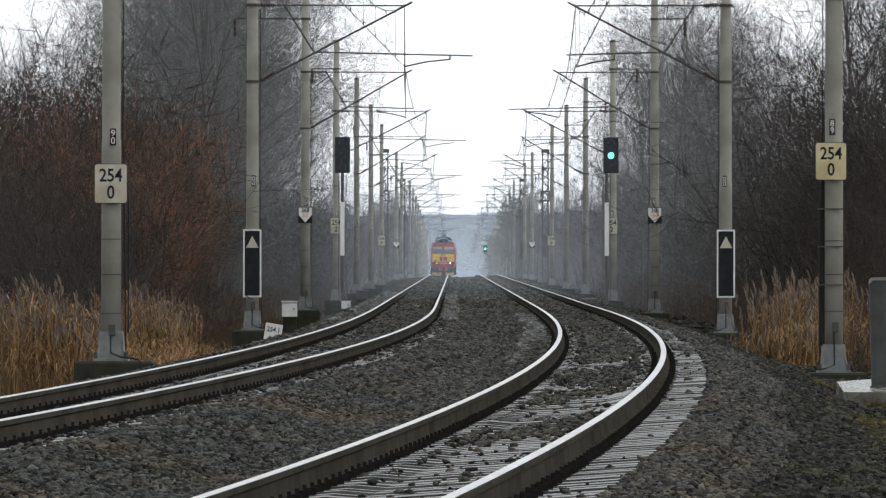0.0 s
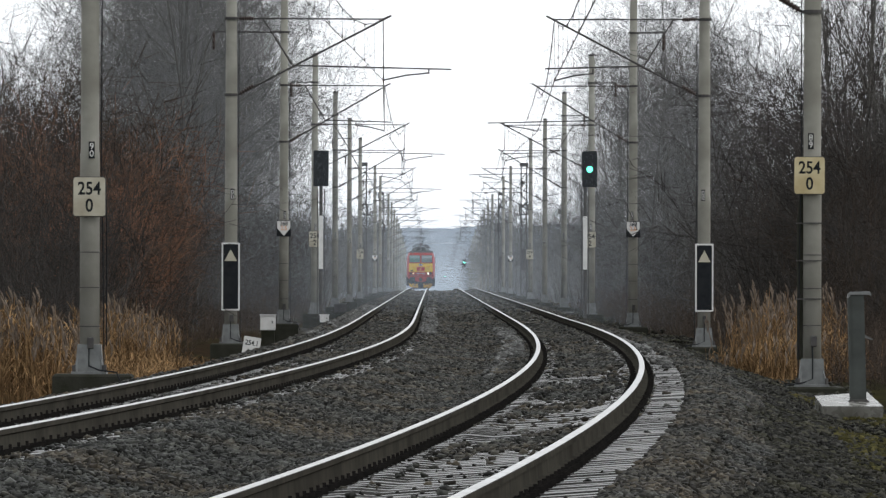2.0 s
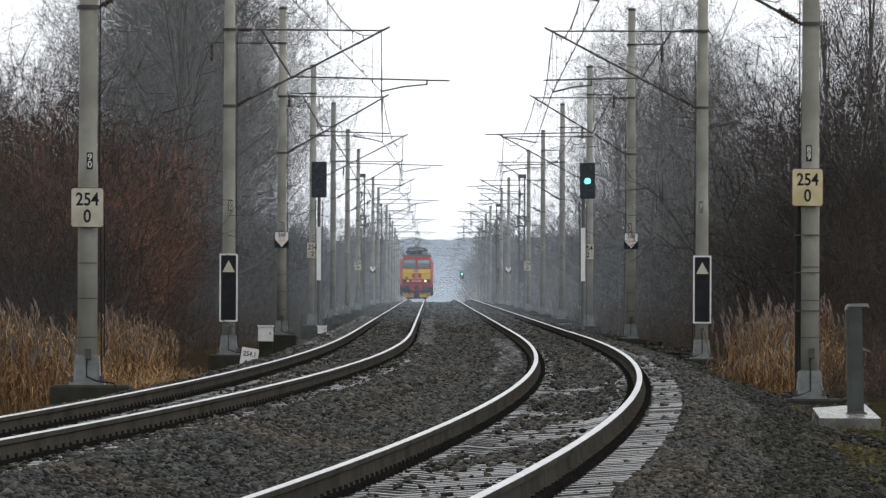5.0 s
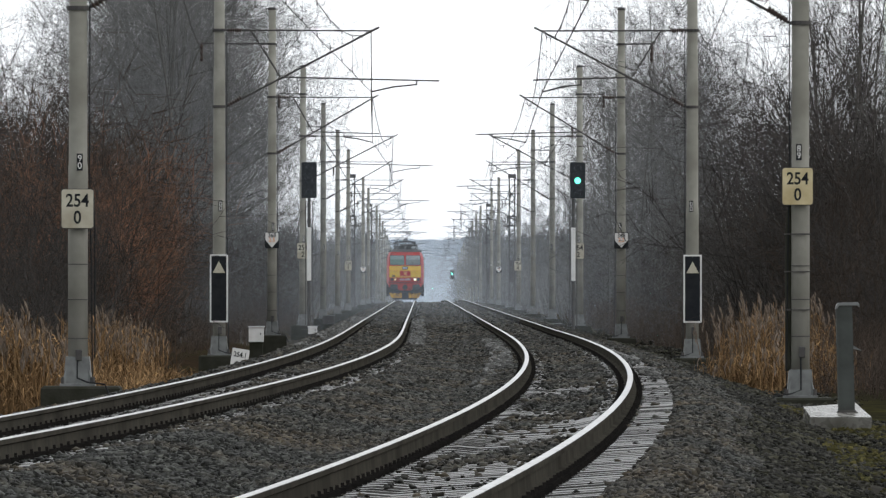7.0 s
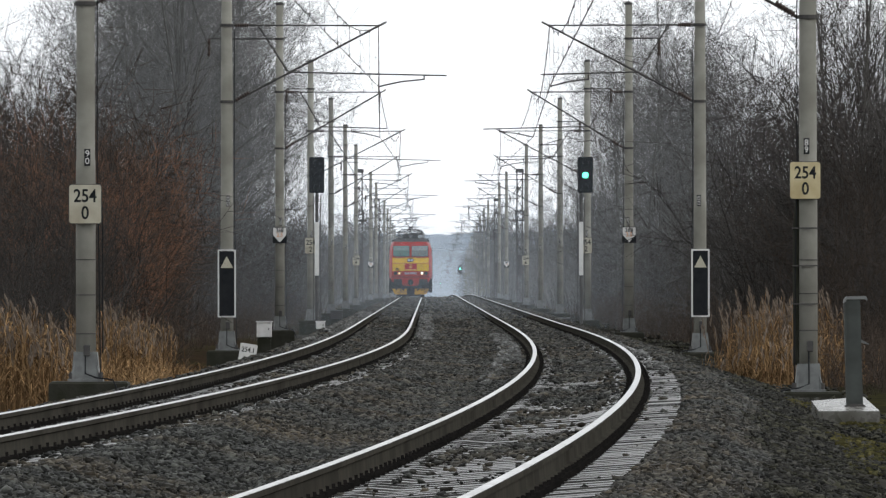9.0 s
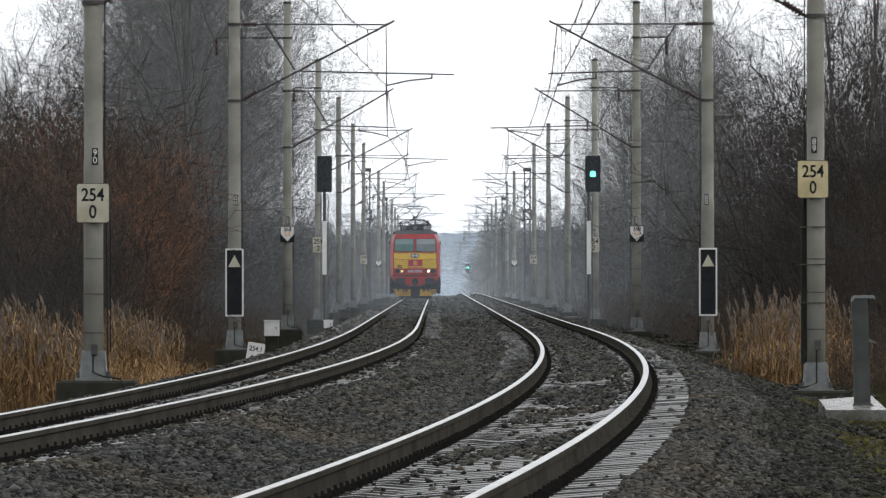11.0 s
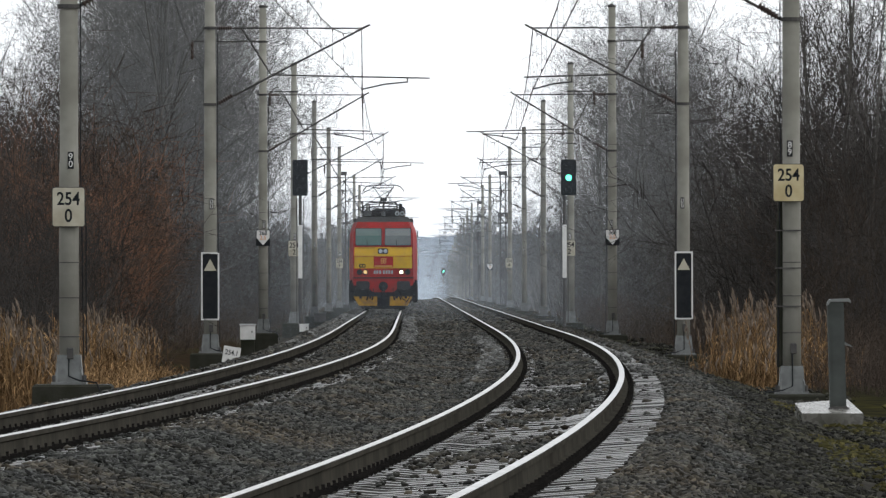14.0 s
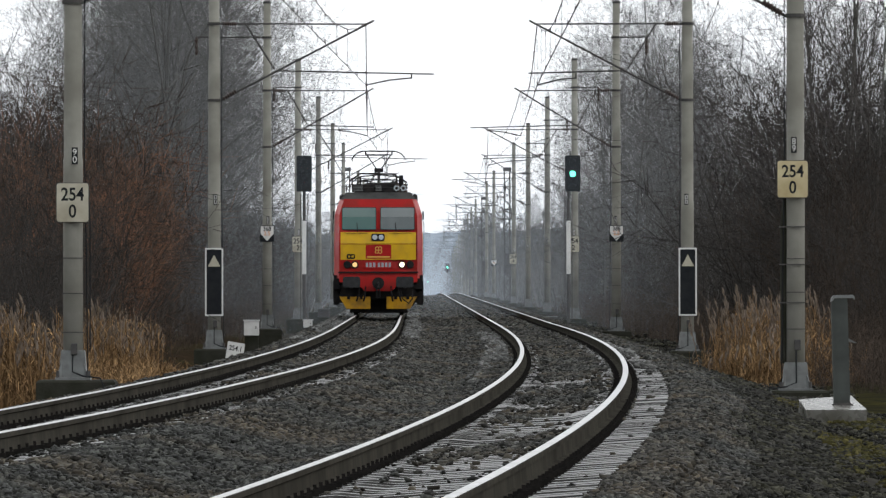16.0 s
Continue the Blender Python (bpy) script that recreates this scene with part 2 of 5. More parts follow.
def empty(name, m=None):
    ob = new(name)
    ob.empty_display_size = 0.3
    ob.matrix_basis = m or Matrix()
    return ob


def round_box(w, h, r, n=3):
    """An outline (x, z) with rounded corners, centred."""
    out = []
    for cx, cz, a0 in ((w / 2 - r, -h / 2 + r, -90), (w / 2 - r, h / 2 - r, 0), (-w / 2 + r, h / 2 - r, 90), (-w / 2 + r, -h / 2 + r, 180)):
        out += [(cx + r * math.cos(radians(a0 + 90 * i / n)), cz + r * math.sin(radians(a0 + 90 * i / n))) for i in range(n + 1)]
    return out


def text_mesh(body, size, material, parent, m, name="lettering", bold=0.018):
    """Raised lettering in the built-in font, standing upright and facing -y."""
    cu = bpy.data.curves.new(name, "FONT")
    cu.body, cu.size, cu.align_x, cu.align_y, cu.extrude, cu.offset = body, size, "CENTER", "CENTER", 0.002, size * bold
    tmp = bpy.data.objects.new(name, cu)
    scene.collection.objects.link(tmp)
    me = bpy.data.meshes.new_from_object(tmp.evaluated_get(bpy.context.evaluated_depsgraph_get()))
    bpy.data.objects.remove(tmp)
    me.materials.clear()
    me.materials.append(material)
    ob = new(name, me)
    ob.parent = parent
    ob.matrix_basis = m @ pose(0, 0, 0, 90, 0, 0)
    return ob


# ---- the line in plan and profile ----
LEFT_TRACK, RIGHT_TRACK = -1.245, 2.916
CURVE_AT, EASING, RADIUS, CANT = 217.9, 181.8, 1476.0, 0.11


def shift(y):
    """How far the curve has carried the line to the side at y."""
    d = max(CURVE_AT - y, 0)
    if d < EASING:
        return d ** 3 / (6 * RADIUS * EASING)
    e = d - EASING
    return EASING ** 2 / (6 * RADIUS) + e * EASING / (2 * RADIUS) + e * e / (2 * RADIUS)


def heading(y):
    d = max(CURVE_AT - y, 0)
    return d * d / (2 * RADIUS * EASING) if d < EASING else EASING / (2 * RADIUS) + (d - EASING) / RADIUS


def cant(y):
    return CANT * min(max((CURVE_AT - y) / EASING, 0), 1)


def grade(y):
    """The level of the line: flat, then falling beyond a gentle crest."""
    e = max(y - 600, 0)
    return -8.6e-6 * e * e if e < 700 else -4.214 - 0.01204 * (e - 700)


def on_line(u, y, z=0.0):
    """The place u metres to the right of the line's axis at y, z above its level."""
    a = heading(y)
    return Vector((u * math.cos(a) - shift(y), y + u * math.sin(a), z + grade(y)))


def cross_level(u, y):
    c = cant(y)
    rise = 0.0
    for k in (LEFT_TRACK, RIGHT_TRACK):
        t = (u - (k - 0.753)) / 1.506
        if -0.6 <= t <= 1.55:
            rise = c * t
    if LEFT_TRACK + 1.55 < u < RIGHT_TRACK - 1.6:
        a, b = LEFT_TRACK + 1.55, RIGHT_TRACK - 1.6
        w = (u - a) / (b - a)
        rise = c * (1.53 * (1 - w) - 0.56 * w)
    if u > RIGHT_TRACK + 1.55:
        rise = c * 1.5 * max(0, 1 - (u - RIGHT_TRACK - 1.55) / 2)
    return rise


def bed_level(u, y):
    """Height of the ballast under the rail top's level, before the cant."""
    if u < LEFT_TRACK - 1.75:
        return max(-0.23 - (LEFT_TRACK - 1.75 - u) * 0.5, -0.85)
    for k in (LEFT_TRACK, RIGHT_TRACK):
        if abs(u - k) < 0.62:
            return -0.235
        if 0.62 <= abs(u - k) < 1.38:
            return -0.275
    if u > RIGHT_TRACK + 1.7:
        return max(-0.24 - (u - RIGHT_TRACK - 1.7) * 0.23, -0.75)
    return -0.215


ys = [-30 + 2.0 * i for i in range(165)] + [300 + 12.0 * i for i in range(30)] + [660 + 25.0 * i for i in range(58)]


# ---- ground, ballast and rails ----
def build_ground():
    s = Shape()
    us = [-900, -400, -160, -80, -50, -35, -25, -18, -13, -10, -8, -6.5, -5, -3, 0, 3, 5.2, 6.5, 8, 10, 13, 18, 25, 35, 50, 80, 160, 400, 900]
    yy = [-4500, -1500, -300, -120, -60] + [-30 + 8 * i for i in range(60)] + [470 + 40 * i for i in range(40)] + [2200, 2600, 3200, 4200, 4900]
    for y in yy:
        for u in us:
            w = min(abs(u) / 40, 1)
            z = -0.95 - (0.4 if abs(u) < 5.2 else 0) + grade(min(y, 2000))
            z += 0.35 * noise.noise((u * 0.11, y * 0.05, 3.0)) * (abs(u) > 5.5) + 0.5 * w * noise.noise((u * 0.02, y * 0.01, 7.0))
            bend = shift(max(y, -60))
            s.v.append((u - (bend if abs(u) < 60 else bend * 0.5), y, z))
    n = len(us)
    s.f = [(j * n + i, j * n + i + 1, (j + 1) * n + i + 1, (j + 1) * n + i) for j in range(len(yy) - 1) for i in range(n - 1)]
    return tagged(part("ground", s, SOIL, smooth=True), "dark damp winter soil under bare woodland", "ground", kind="structure")


def build_bed():
    s = Shape()
    us = [-5.0 + 0.25 * i for i in range(48)]
    bed_y = [-30 + 1.0 * i for i in range(280)] + [250 + 10 * i for i in range(45)] + [700 + 25 * i for i in range(55)]
    for y in bed_y:
        for u in us:
            p = on_line(u, y, bed_level(u, y) + cross_level(u, y) + 0.02 * noise.noise((u * 2.3, y * 0.9, 0)))
            s.v.append(tuple(p))
    n = len(us)
    s.f = [(j * n + i, j * n + i + 1, (j + 1) * n + i + 1, (j + 1) * n + i) for j in range(len(bed_y) - 1) for i in range(n - 1)]
    return tagged(part("ballast_bed", s, GRAVEL, smooth=True), "grey crushed stone ballast bed under both tracks", "ballast", kind="structure")


def build_verge():
    """Mossy earth beside the bed, nearest the camera's side."""
    s = Shape()
    us = [5.7 + 0.2 * i for i in range(26)]
    vy = [20 + 2.0 * i for i in range(60)]
    for y in vy:
        for i, u in enumerate(us):
            e = -0.2 if i in (0, len(us) - 1) else 0
            s.v.append(tuple(on_line(u, y, -0.56 - 0.02 * (u - 5) + e + 0.05 * noise.noise((u * 1.7, y * 0.6, 5)))))
    n = len(us)
    s.f = [(j * n + i, j * n + i + 1, (j + 1) * n + i + 1, (j + 1) * n + i) for j in range(len(vy) - 1) for i in range(n - 1)]
    return tagged(part("verge", s, MOSS, smooth=True), "mossy earth verge beside the ballast", "verge", kind="structure")


RAIL_HEAD = [(-0.0345, -0.0085), (-0.0305, -0.003), (-0.02, 0.0), (0.02, 0.0), (0.0305, -0.003), (0.0345, -0.0085)]
RAIL_BODY = [(-0.036, -0.014), (-0.031, -0.004), (0.031, -0.004), (0.036, -0.014), (0.035, -0.045), (0.009, -0.056), (0.009, -0.142), (0.07, -0.158), (0.075, -0.172), (-0.075, -0.172), (-0.07, -0.158), (-0.009, -0.142), (-0.009, -0.056), (-0.035, -0.045)]


def build_rail(track, side, parent):
    path = []
    for y in ys:
        u = track + side * 0.753
        p = on_line(u, y, cant(y) * (side + 1) / 2)
        a = heading(y)
        tilt = cant(y) / 1.506
        path.append((p, (math.cos(a), math.sin(a), tilt), (-tilt, 0, 1)))
    rail = part("rail", Shape().sweep(RAIL_BODY, path), RAIL_SIDE, parent, "dark weathered steel rail")
    part("rail_head", Shape().sweep(RAIL_HEAD, path), RAIL_TOP, rail, "polished shiny rail head")
    return rail


def sleeper_shape():
    """A concrete sleeper, sunk between its rail seats."""
    s = Shape()
    xs = [(-1.3, 0.0), (-1.26, 0.0), (-0.5, 0.0), (-0.3, -0.03), (0.3, -0.03), (0.5, 0.0), (1.26, 0.0), (1.3, 0.0)]
    for x, dz in xs:
        e = 0.02 if abs(x) > 1.28 else 0.0
        s.v += [(x, -0.15, -0.2), (x, -0.11 + e, dz - e), (x, 0.11 - e, dz - e), (x, 0.15, -0.2)]
    for i in range(len(xs) - 1):
        s.f += [(4 * i + j, 4 * i + (j + 1) % 4, 4 * i + 4 + (j + 1) % 4, 4 * i + 4 + j) for j in range(4)]
    s.f += [(0, 1, 2, 3), (31, 30, 29, 28)]
    return s


def sleeper_pose(track, y):
    a, c = heading(y), cant(y)
    r = random.Random(int(y * 10) + int(track * 100))
    p = on_line(track, y, c / 2 - 0.182 + r.uniform(-0.006, 0.003))
    return Matrix.Translation(p) @ Matrix.Rotation(a + radians(r.uniform(-0.5, 0.5)), 4, "Z") @ Matrix.Rotation(radians(r.uniform(-0.7, 0.8)), 4, "X") @ Matrix.Rotation(-math.atan(c / 1.506), 4, "Y")


def build_track(name, track, first):
    thing = empty(name)
    tagged(thing, "railway track with polished rails on concrete sleepers", "railway track", "pair of tracks", "structure")
    for side in (-1, 1):
        build_rail(track, side, thing)
    clips, rest = Shape(), Shape()
    base = sleeper_shape()
    me = base.mesh("sleeper", SLEEPER)
    y, count = first - 0.6 * round((first + 29) / 0.6), 0
    while y < 620:
        m = sleeper_pose(track, y)
        count += y > first - 0.01
        if 0 < count < 291:
            ob = new("sleeper", me)
            ob.parent, ob.matrix_basis = thing, m
        else:
            rest.add([m @ Vector(p) for p in base.v], base.f)
        if y < 330:
            for x in (-0.753, 0.753):
                # Dark plate added under the rail to darken its pale seat.
                clips.box(x, 0, 0.003, 0.29, 0.11, 0.008, m)
                for d in (-0.115, 0.115):
                    clips.box(x + d, 0, 0.02, 0.065, 0.09, 0.046, m)
                    clips.box(x + d * 1.1, 0, 0.05, 0.022, 0.03, 0.05, m)
        y += 0.6
    far = part("sleepers_beyond", rest, SLEEPER, thing, "row of concrete sleepers farther along")
    far["kind"] = "stuff"
    fast = part("fastenings", clips, CLIP, thing, "dark rail clips, bolts and added plates along the rail foot")
    fast["kind"] = "stuff"


def lumps(name, us, yy, z, material, rng, label):
    """Many small uneven stones at places u, y, z on the line, in one mesh."""
    n = len(us)
    c = np.array([on_line(u, y, q) for u, y, q in zip(us, yy, z)])
    size = (0.011 + 0.026 * rng.random(n) ** 1.4) * np.clip(0.75 + yy / 190, 0.9, 3.2)
    base = np.array([(1, 0, 0), (-1, 0, 0), (0, 1, 0), (0, -1, 0), (0.1, 0.1, 1), (0, 0, -1)], float)
    v = base[None] * rng.uniform(0.65, 1.35, (n, 6, 3)) + rng.uniform(-0.28, 0.28, (n, 6, 3))
    rot = np.linalg.qr(rng.normal(size=(n, 3, 3)))[0]
    v = np.einsum("nij,nkj->nki", rot, v) * size[:, None, None] * np.array([1.3, 1.2, 0.85])
    v += c[:, None, :] + np.array([0, 0, 0.008])
    tri = np.array([(0, 2, 4), (2, 1, 4), (1, 3, 4), (3, 0, 4), (2, 0, 5), (1, 2, 5), (3, 1, 5), (0, 3, 5)])
    f = (tri[None] + 6 * np.arange(n)[:, None, None]).reshape(-1, 3)
    me = bpy.data.meshes.new(name)
    me.vertices.add(6 * n)
    me.vertices.foreach_set("co", v.reshape(-1))
    me.loops.add(f.size)
    me.loops.foreach_set("vertex_index", f.reshape(-1).astype(np.int32))
    me.polygons.add(len(f))
    me.polygons.foreach_set("loop_start", np.arange(0, f.size, 3, dtype=np.int32))
    me.polygons.foreach_set("loop_total", np.full(len(f), 3, dtype=np.int32))
    me.update(calc_edges=True)
    me.materials.append(material)
    return tagged(new(name, me), label, "gravel", kind="stuff")


def build_stones():
    """Loose ballast over the bed: heaped between the tracks, thin between the rails, muddy at the verge."""
    rng = np.random.default_rng(5)
    zones = ((-25, 38, 9), (38, 50, 320), (50, 70, 205), (70, 95, 118), (95, 140, 60), (140, 230, 25), (230, 420, 8), (420, 640, 3))
    us, yy = [], []
    for a, b, dens in zones:
        n = int((b - a) * 11.4 * dens)
        us.append(rng.uniform(-4.2, 7.2, n))
        yy.append(rng.uniform(a, b, n))
    us, yy = np.concatenate(us), np.concatenate(yy)
    x = us - np.array([shift(v) for v in yy])
    keep = ((x > -0.057 * yy - 0.2) & (x < 0.064 * yy + 0.2)) | (yy < 38)
    us, yy, x = us[keep], yy[keep], x[keep]
    keep = ~((x > 4.62) & (x < 5.6) & (yy > 95.2) & (yy < 99.6))
    chance = lambda: rng.random(len(us))
    patch = np.array([noise.noise((a * 1.1, b * 0.12, 9.0)) for a, b in zip(us, yy)])
    rise = np.zeros(len(us))
    for k in (LEFT_TRACK, RIGHT_TRACK):
        off = np.abs(us - k)
        keep &= np.abs(off - 0.753) > np.where(yy > 72, 0.1, 0.15)
        ends = (off > 0.9) & (off < 1.28)
        bare = np.where(us > k, 0.992, 0.05) if k == RIGHT_TRACK else np.where(us > k, np.where(yy < 140, 0.85, 0.5), 0.25)
        keep &= ~(ends & (chance() < bare))
        inside = off < 0.62
        keep &= ~(inside & (off > 0.44) & (chance() < np.where(yy < 72, 0.85, 0.75)) & (yy < 165))
        keep &= ~(inside & (chance() < np.clip((0.7 if k == RIGHT_TRACK else 1.0) - patch + (88 - yy) * 0.015, 0.05, 0.97)))
        rise += np.where((off >= 0.62) & (off < 0.85), 0.075, 0) + np.where((off >= 0.85) & (off < 1.38), 0.088, 0) + np.where(off < 0.62, 0.018 + 0.026 * (off > 0.33), 0)
        rise += np.where((off >= 1.38) & (off < 2.1), 0.03 * (2.1 - off) / 0.72, 0)
    keep &= ~((us > 5.7) & (chance() < 0.35 + (us - 5.8) * 0.4 + 1.0 * np.clip(patch, -0.2, 1)))
    us, yy, rise = us[keep], yy[keep], rise[keep]
    z = np.array([bed_level(u, y) + cross_level(u, y) if u < 5.7 else max(bed_level(u, y) + cross_level(u, y), -0.56) for u, y in zip(us, yy)]) + rise
    muddy = us + 0.4 * patch[keep] > 4.9
    lumps("ballast_stones", us[~muddy], yy[~muddy], z[~muddy], STONE, rng, "loose grey and brown crushed ballast stones")
    n = 9000
    tu, ty = rng.uniform(5.75, 7.6, n), rng.uniform(48, 112, n)
    soft = np.array([noise.noise((a * 0.9, b * 0.1, 21.0)) + 0.5 * noise.noise((a * 3, b * 0.4, 4.0)) for a, b in zip(tu, ty)]) > 0.08
    tu, ty = tu[soft], ty[soft]
    tz = np.array([max(bed_level(u, y) + cross_level(u, y), -0.56) for u, y in zip(tu, ty)])
    lumps("moss_tufts", tu, ty, tz, TUFT, rng, "low yellow-green moss tufts on the verge")
    strips = ((LEFT_TRACK + 0.98, LEFT_TRACK + 1.36, 175, 310, 2600), (LEFT_TRACK - 1.5, LEFT_TRACK - 0.95, 165, 330, 3400), (RIGHT_TRACK - 1.4, RIGHT_TRACK - 1.0, 105, 200, 1500), (RIGHT_TRACK + 0.98, RIGHT_TRACK + 1.25, 110, 190, 500))
    su = np.concatenate([rng.uniform(a, b, k) for a, b, _, _, k in strips])
    sy = np.concatenate([rng.uniform(a, b, k) for _, _, a, b, k in strips])
    in_streak = np.array([noise.noise((a * 2.5, b * 0.09, 31.0)) for a, b in zip(su, sy)]) > -0.05
    su, sy = su[in_streak], sy[in_streak]
    sz = np.array([bed_level(u, y) + cross_level(u, y) for u, y in zip(su, sy)]) + 0.1
    lumps("dusty_stones", su, sy, sz, PALE_STONE, rng, "pale stones in streaks beside the rails")
    lumps("verge_stones", us[muddy], yy[muddy], z[muddy], MUD_STONE, rng, "dark muddy stones on the mossy shoulder")


build_ground()
build_bed()
build_verge()
build_stones()


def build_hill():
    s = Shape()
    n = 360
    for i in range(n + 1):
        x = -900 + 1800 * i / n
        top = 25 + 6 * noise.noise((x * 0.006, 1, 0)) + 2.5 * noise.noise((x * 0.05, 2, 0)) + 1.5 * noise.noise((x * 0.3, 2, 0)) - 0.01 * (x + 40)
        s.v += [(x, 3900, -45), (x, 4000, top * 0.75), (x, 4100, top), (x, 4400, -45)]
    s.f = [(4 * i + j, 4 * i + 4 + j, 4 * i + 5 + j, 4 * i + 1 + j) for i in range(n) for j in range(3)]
    return tagged(part("hill", s, HILL, smooth=True), "distant wooded hill with haze blue in its colour", "hill", kind="structure")


build_hill()


def build_haze_sheet(y, share, depth):
    """One flat translucent sheet, as wide as the view, added to imitate haze."""
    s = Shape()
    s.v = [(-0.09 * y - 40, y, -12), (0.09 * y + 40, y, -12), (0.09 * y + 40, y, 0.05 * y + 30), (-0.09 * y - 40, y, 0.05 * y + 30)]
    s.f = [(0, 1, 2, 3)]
    return tagged(part("mist", s, mist("haze_sheet", share, depth)), "flat translucent bluish sheet added to imitate haze", "mist", "haze", "stuff")


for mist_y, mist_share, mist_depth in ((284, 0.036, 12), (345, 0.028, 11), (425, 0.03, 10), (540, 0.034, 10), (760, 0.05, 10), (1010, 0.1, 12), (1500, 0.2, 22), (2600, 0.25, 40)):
    build_haze_sheet(mist_y, mist_share, mist_depth)


# ---- masts and overhead line ----
SPAN, FIRST_MAST = 61.7, 112.0
LEFT_MASTS, RIGHT_MASTS = -4.43, 5.96
FEET = {-1: {1: -0.22, 2: -0.33, 3: -0.28}, 1: {1: -0.46, 2: -0.38, 3: -0.35}}


def mast_place(side, k):
    """Foot of mast k (from 1) on a side: x and y."""
    y = FIRST_MAST + SPAN * (k - 1)
    if k == 0:
        return (-7.9, 46.0) if side < 0 else (3.7, 46.0)
    if k == 1:
        return (-4.855, 112.0) if side < 0 else (5.66, 118.0)
    if k in (8, 11):
        return ((LEFT_MASTS - 0.33) if side < 0 else (RIGHT_MASTS + 0.3)), y
    return ((LEFT_MASTS if side < 0 else RIGHT_MASTS) - (shift(y) * 0.7 if k > 2 else 0)), y


def wire_x(side, k):
    x, y = mast_place(side, k)
    t = (LEFT_TRACK if side < 0 else RIGHT_TRACK) - shift(y)
    return t + (0.2 if k % 2 == 0 else -0.2) * (1 if side < 0 else -1)


def build_mast(side, k):
    x, y = mast_place(side, k)
    z = grade(y)
    thing = empty("overhead_line_mast", pose(x, y, z))
    lattice = k in (8, 11)
    tagged(thing, "dark steel lattice mast of the overhead line" if lattice else "weathered grey tubular mast carrying the overhead line", "mast", "overhead line masts")
    foot = FEET[side].get(k, -0.3)
    d = 1 if side < 0 else -1
    b = Shape().box(0.05 if k == 1 else 0.0, 0.1, foot - 0.5, 1.12 if (k == 1 and side < 0) else 0.88, 0.95, 1.0, cut=0.03)
    part("foundation", b, FOUND, thing, "mossy concrete foundation block")
    if lattice:
        s = Shape()
        w, top = 0.19, 8.62
        for i in (-1, 1):
            for j in (-1, 1):
                s.box(i * w, j * w, (top + foot) / 2, 0.085, 0.085, top - foot)
        h, flip = foot, 1
        while h < top - 0.5:
            for j in (-w, w):
                s.tube([(-w * flip, j, h), (w * flip, j, h + 0.5)], 0.032, 4)
                s.tube([(j, -w * flip, h), (j, w * flip, h + 0.5)], 0.032, 4)
            h, flip = h + 0.5, -flip
        s.box(0, 0, top + 0.1, 0.56, 0.56, 0.26)
        for h in (5.3, 5.95):
            for j in (-0.29, 0.29):
                s.box(0, j, h, 0.66, 0.08, 0.1).box(j, 0, h, 0.08, 0.5, 0.1)
        for i in (-0.29, 0.29):
            for j in (-0.29, 0.29):
                s.box(i, j, 5.62, 0.07, 0.07, 0.6)
        part("lattice", s, DARK_STEEL, thing)
        part("counterweight", Shape().box(0.05 * d, -0.34, 2.2, 0.36, 0.2, 1.5, cut=0.02), DARK_STEEL, thing, "dark tensioning weights")
    else:
        top = 9.4
        s = Shape().tube([(0, 0, foot), (0, 0, 2.9), (0, 0, 2.93), (0, 0, 6.0), (0, 0, 6.03), (0, 0, top)], [0.142, 0.138, 0.131, 0.126, 0.12, 0.105], 18)
        part("shaft", s, POLE, thing, smooth=True)
        part("cap", Shape().tube([(0, 0, top), (0, 0, top + 0.05), (0, 0, top + 0.09)], [0.125, 0.125, 0.07], 12), DARK_STEEL, thing)
        base = Shape().box(0, 0, foot + 0.02, 0.5, 0.5, 0.035)
        for a in range(4):
            m = Matrix.Rotation(radians(90 * a + 45), 4, "Z")
            base.prism([(0.12, foot + 0.03), (0.3, foot + 0.03), (0.3, foot + 0.07), (0.16, foot + 0.42), (0.12, foot + 0.42)], 0.015, m)
        base.prism([(-0.2, foot + 0.03), (0.2, foot + 0.03), (0.165, foot + 0.42), (-0.165, foot + 0.42)], 0.33, Matrix())
        part("base_plate", base, GALV, thing, "galvanised base with stiffening plates")
        for i in (-1, 1):
            for j in (-1, 1):
                part("anchor_bolt", Shape().tube([(i * 0.21, j * 0.21, foot), (i * 0.21, j * 0.21, foot + 0.13)], 0.025, 6), DARK_STEEL, thing)
        for h in (5.13, 6.81, 8.39):
            part("clamp", Shape().tube([(0, 0, h - 0.03), (0, 0, h + 0.03)], 0.16, 12), ARM, thing)
        ph = 3.2 if (side > 0 and k == 1) else 2.95
        plate = Shape().box(0.03 * d, -0.16, ph, 0.085, 0.012, 0.24)
        pl = part("number_plate", plate, BLACK, thing, "small black mast plate with pale bars")
        digits = {(-1, 1): "90", (1, 1): "89"}.get((side, k))
        for i in range(2):
            if digits:
                text_mesh(digits[i], 0.13, WHITE, pl, pose(0.03 * d, -0.168, ph + 0.05 - 0.105 * i), "digit", 0.0)
            else:
                ring = Shape()
                for w, h, cx, cz in ((0.05, 0.012, 0, 0.036), (0.05, 0.012, 0, -0.036), (0.012, 0.084, -0.022, 0), (0.012, 0.084, 0.022, 0)):
                    ring.box(0.03 * d + cx, -0.168, ph + 0.05 - 0.105 * i + cz, w, 0.004, h)
                part("digit_bar", ring, WHITE, pl)
        reach = 2.1 if (k == 3 and side < 0) else 0.9
        br = Shape().tube([(0.15 * d, -0.02, 8.39), (-reach * d, -0.02, 8.4)], 0.025, 6)
        part("feeder_bracket", br, ARM, thing)
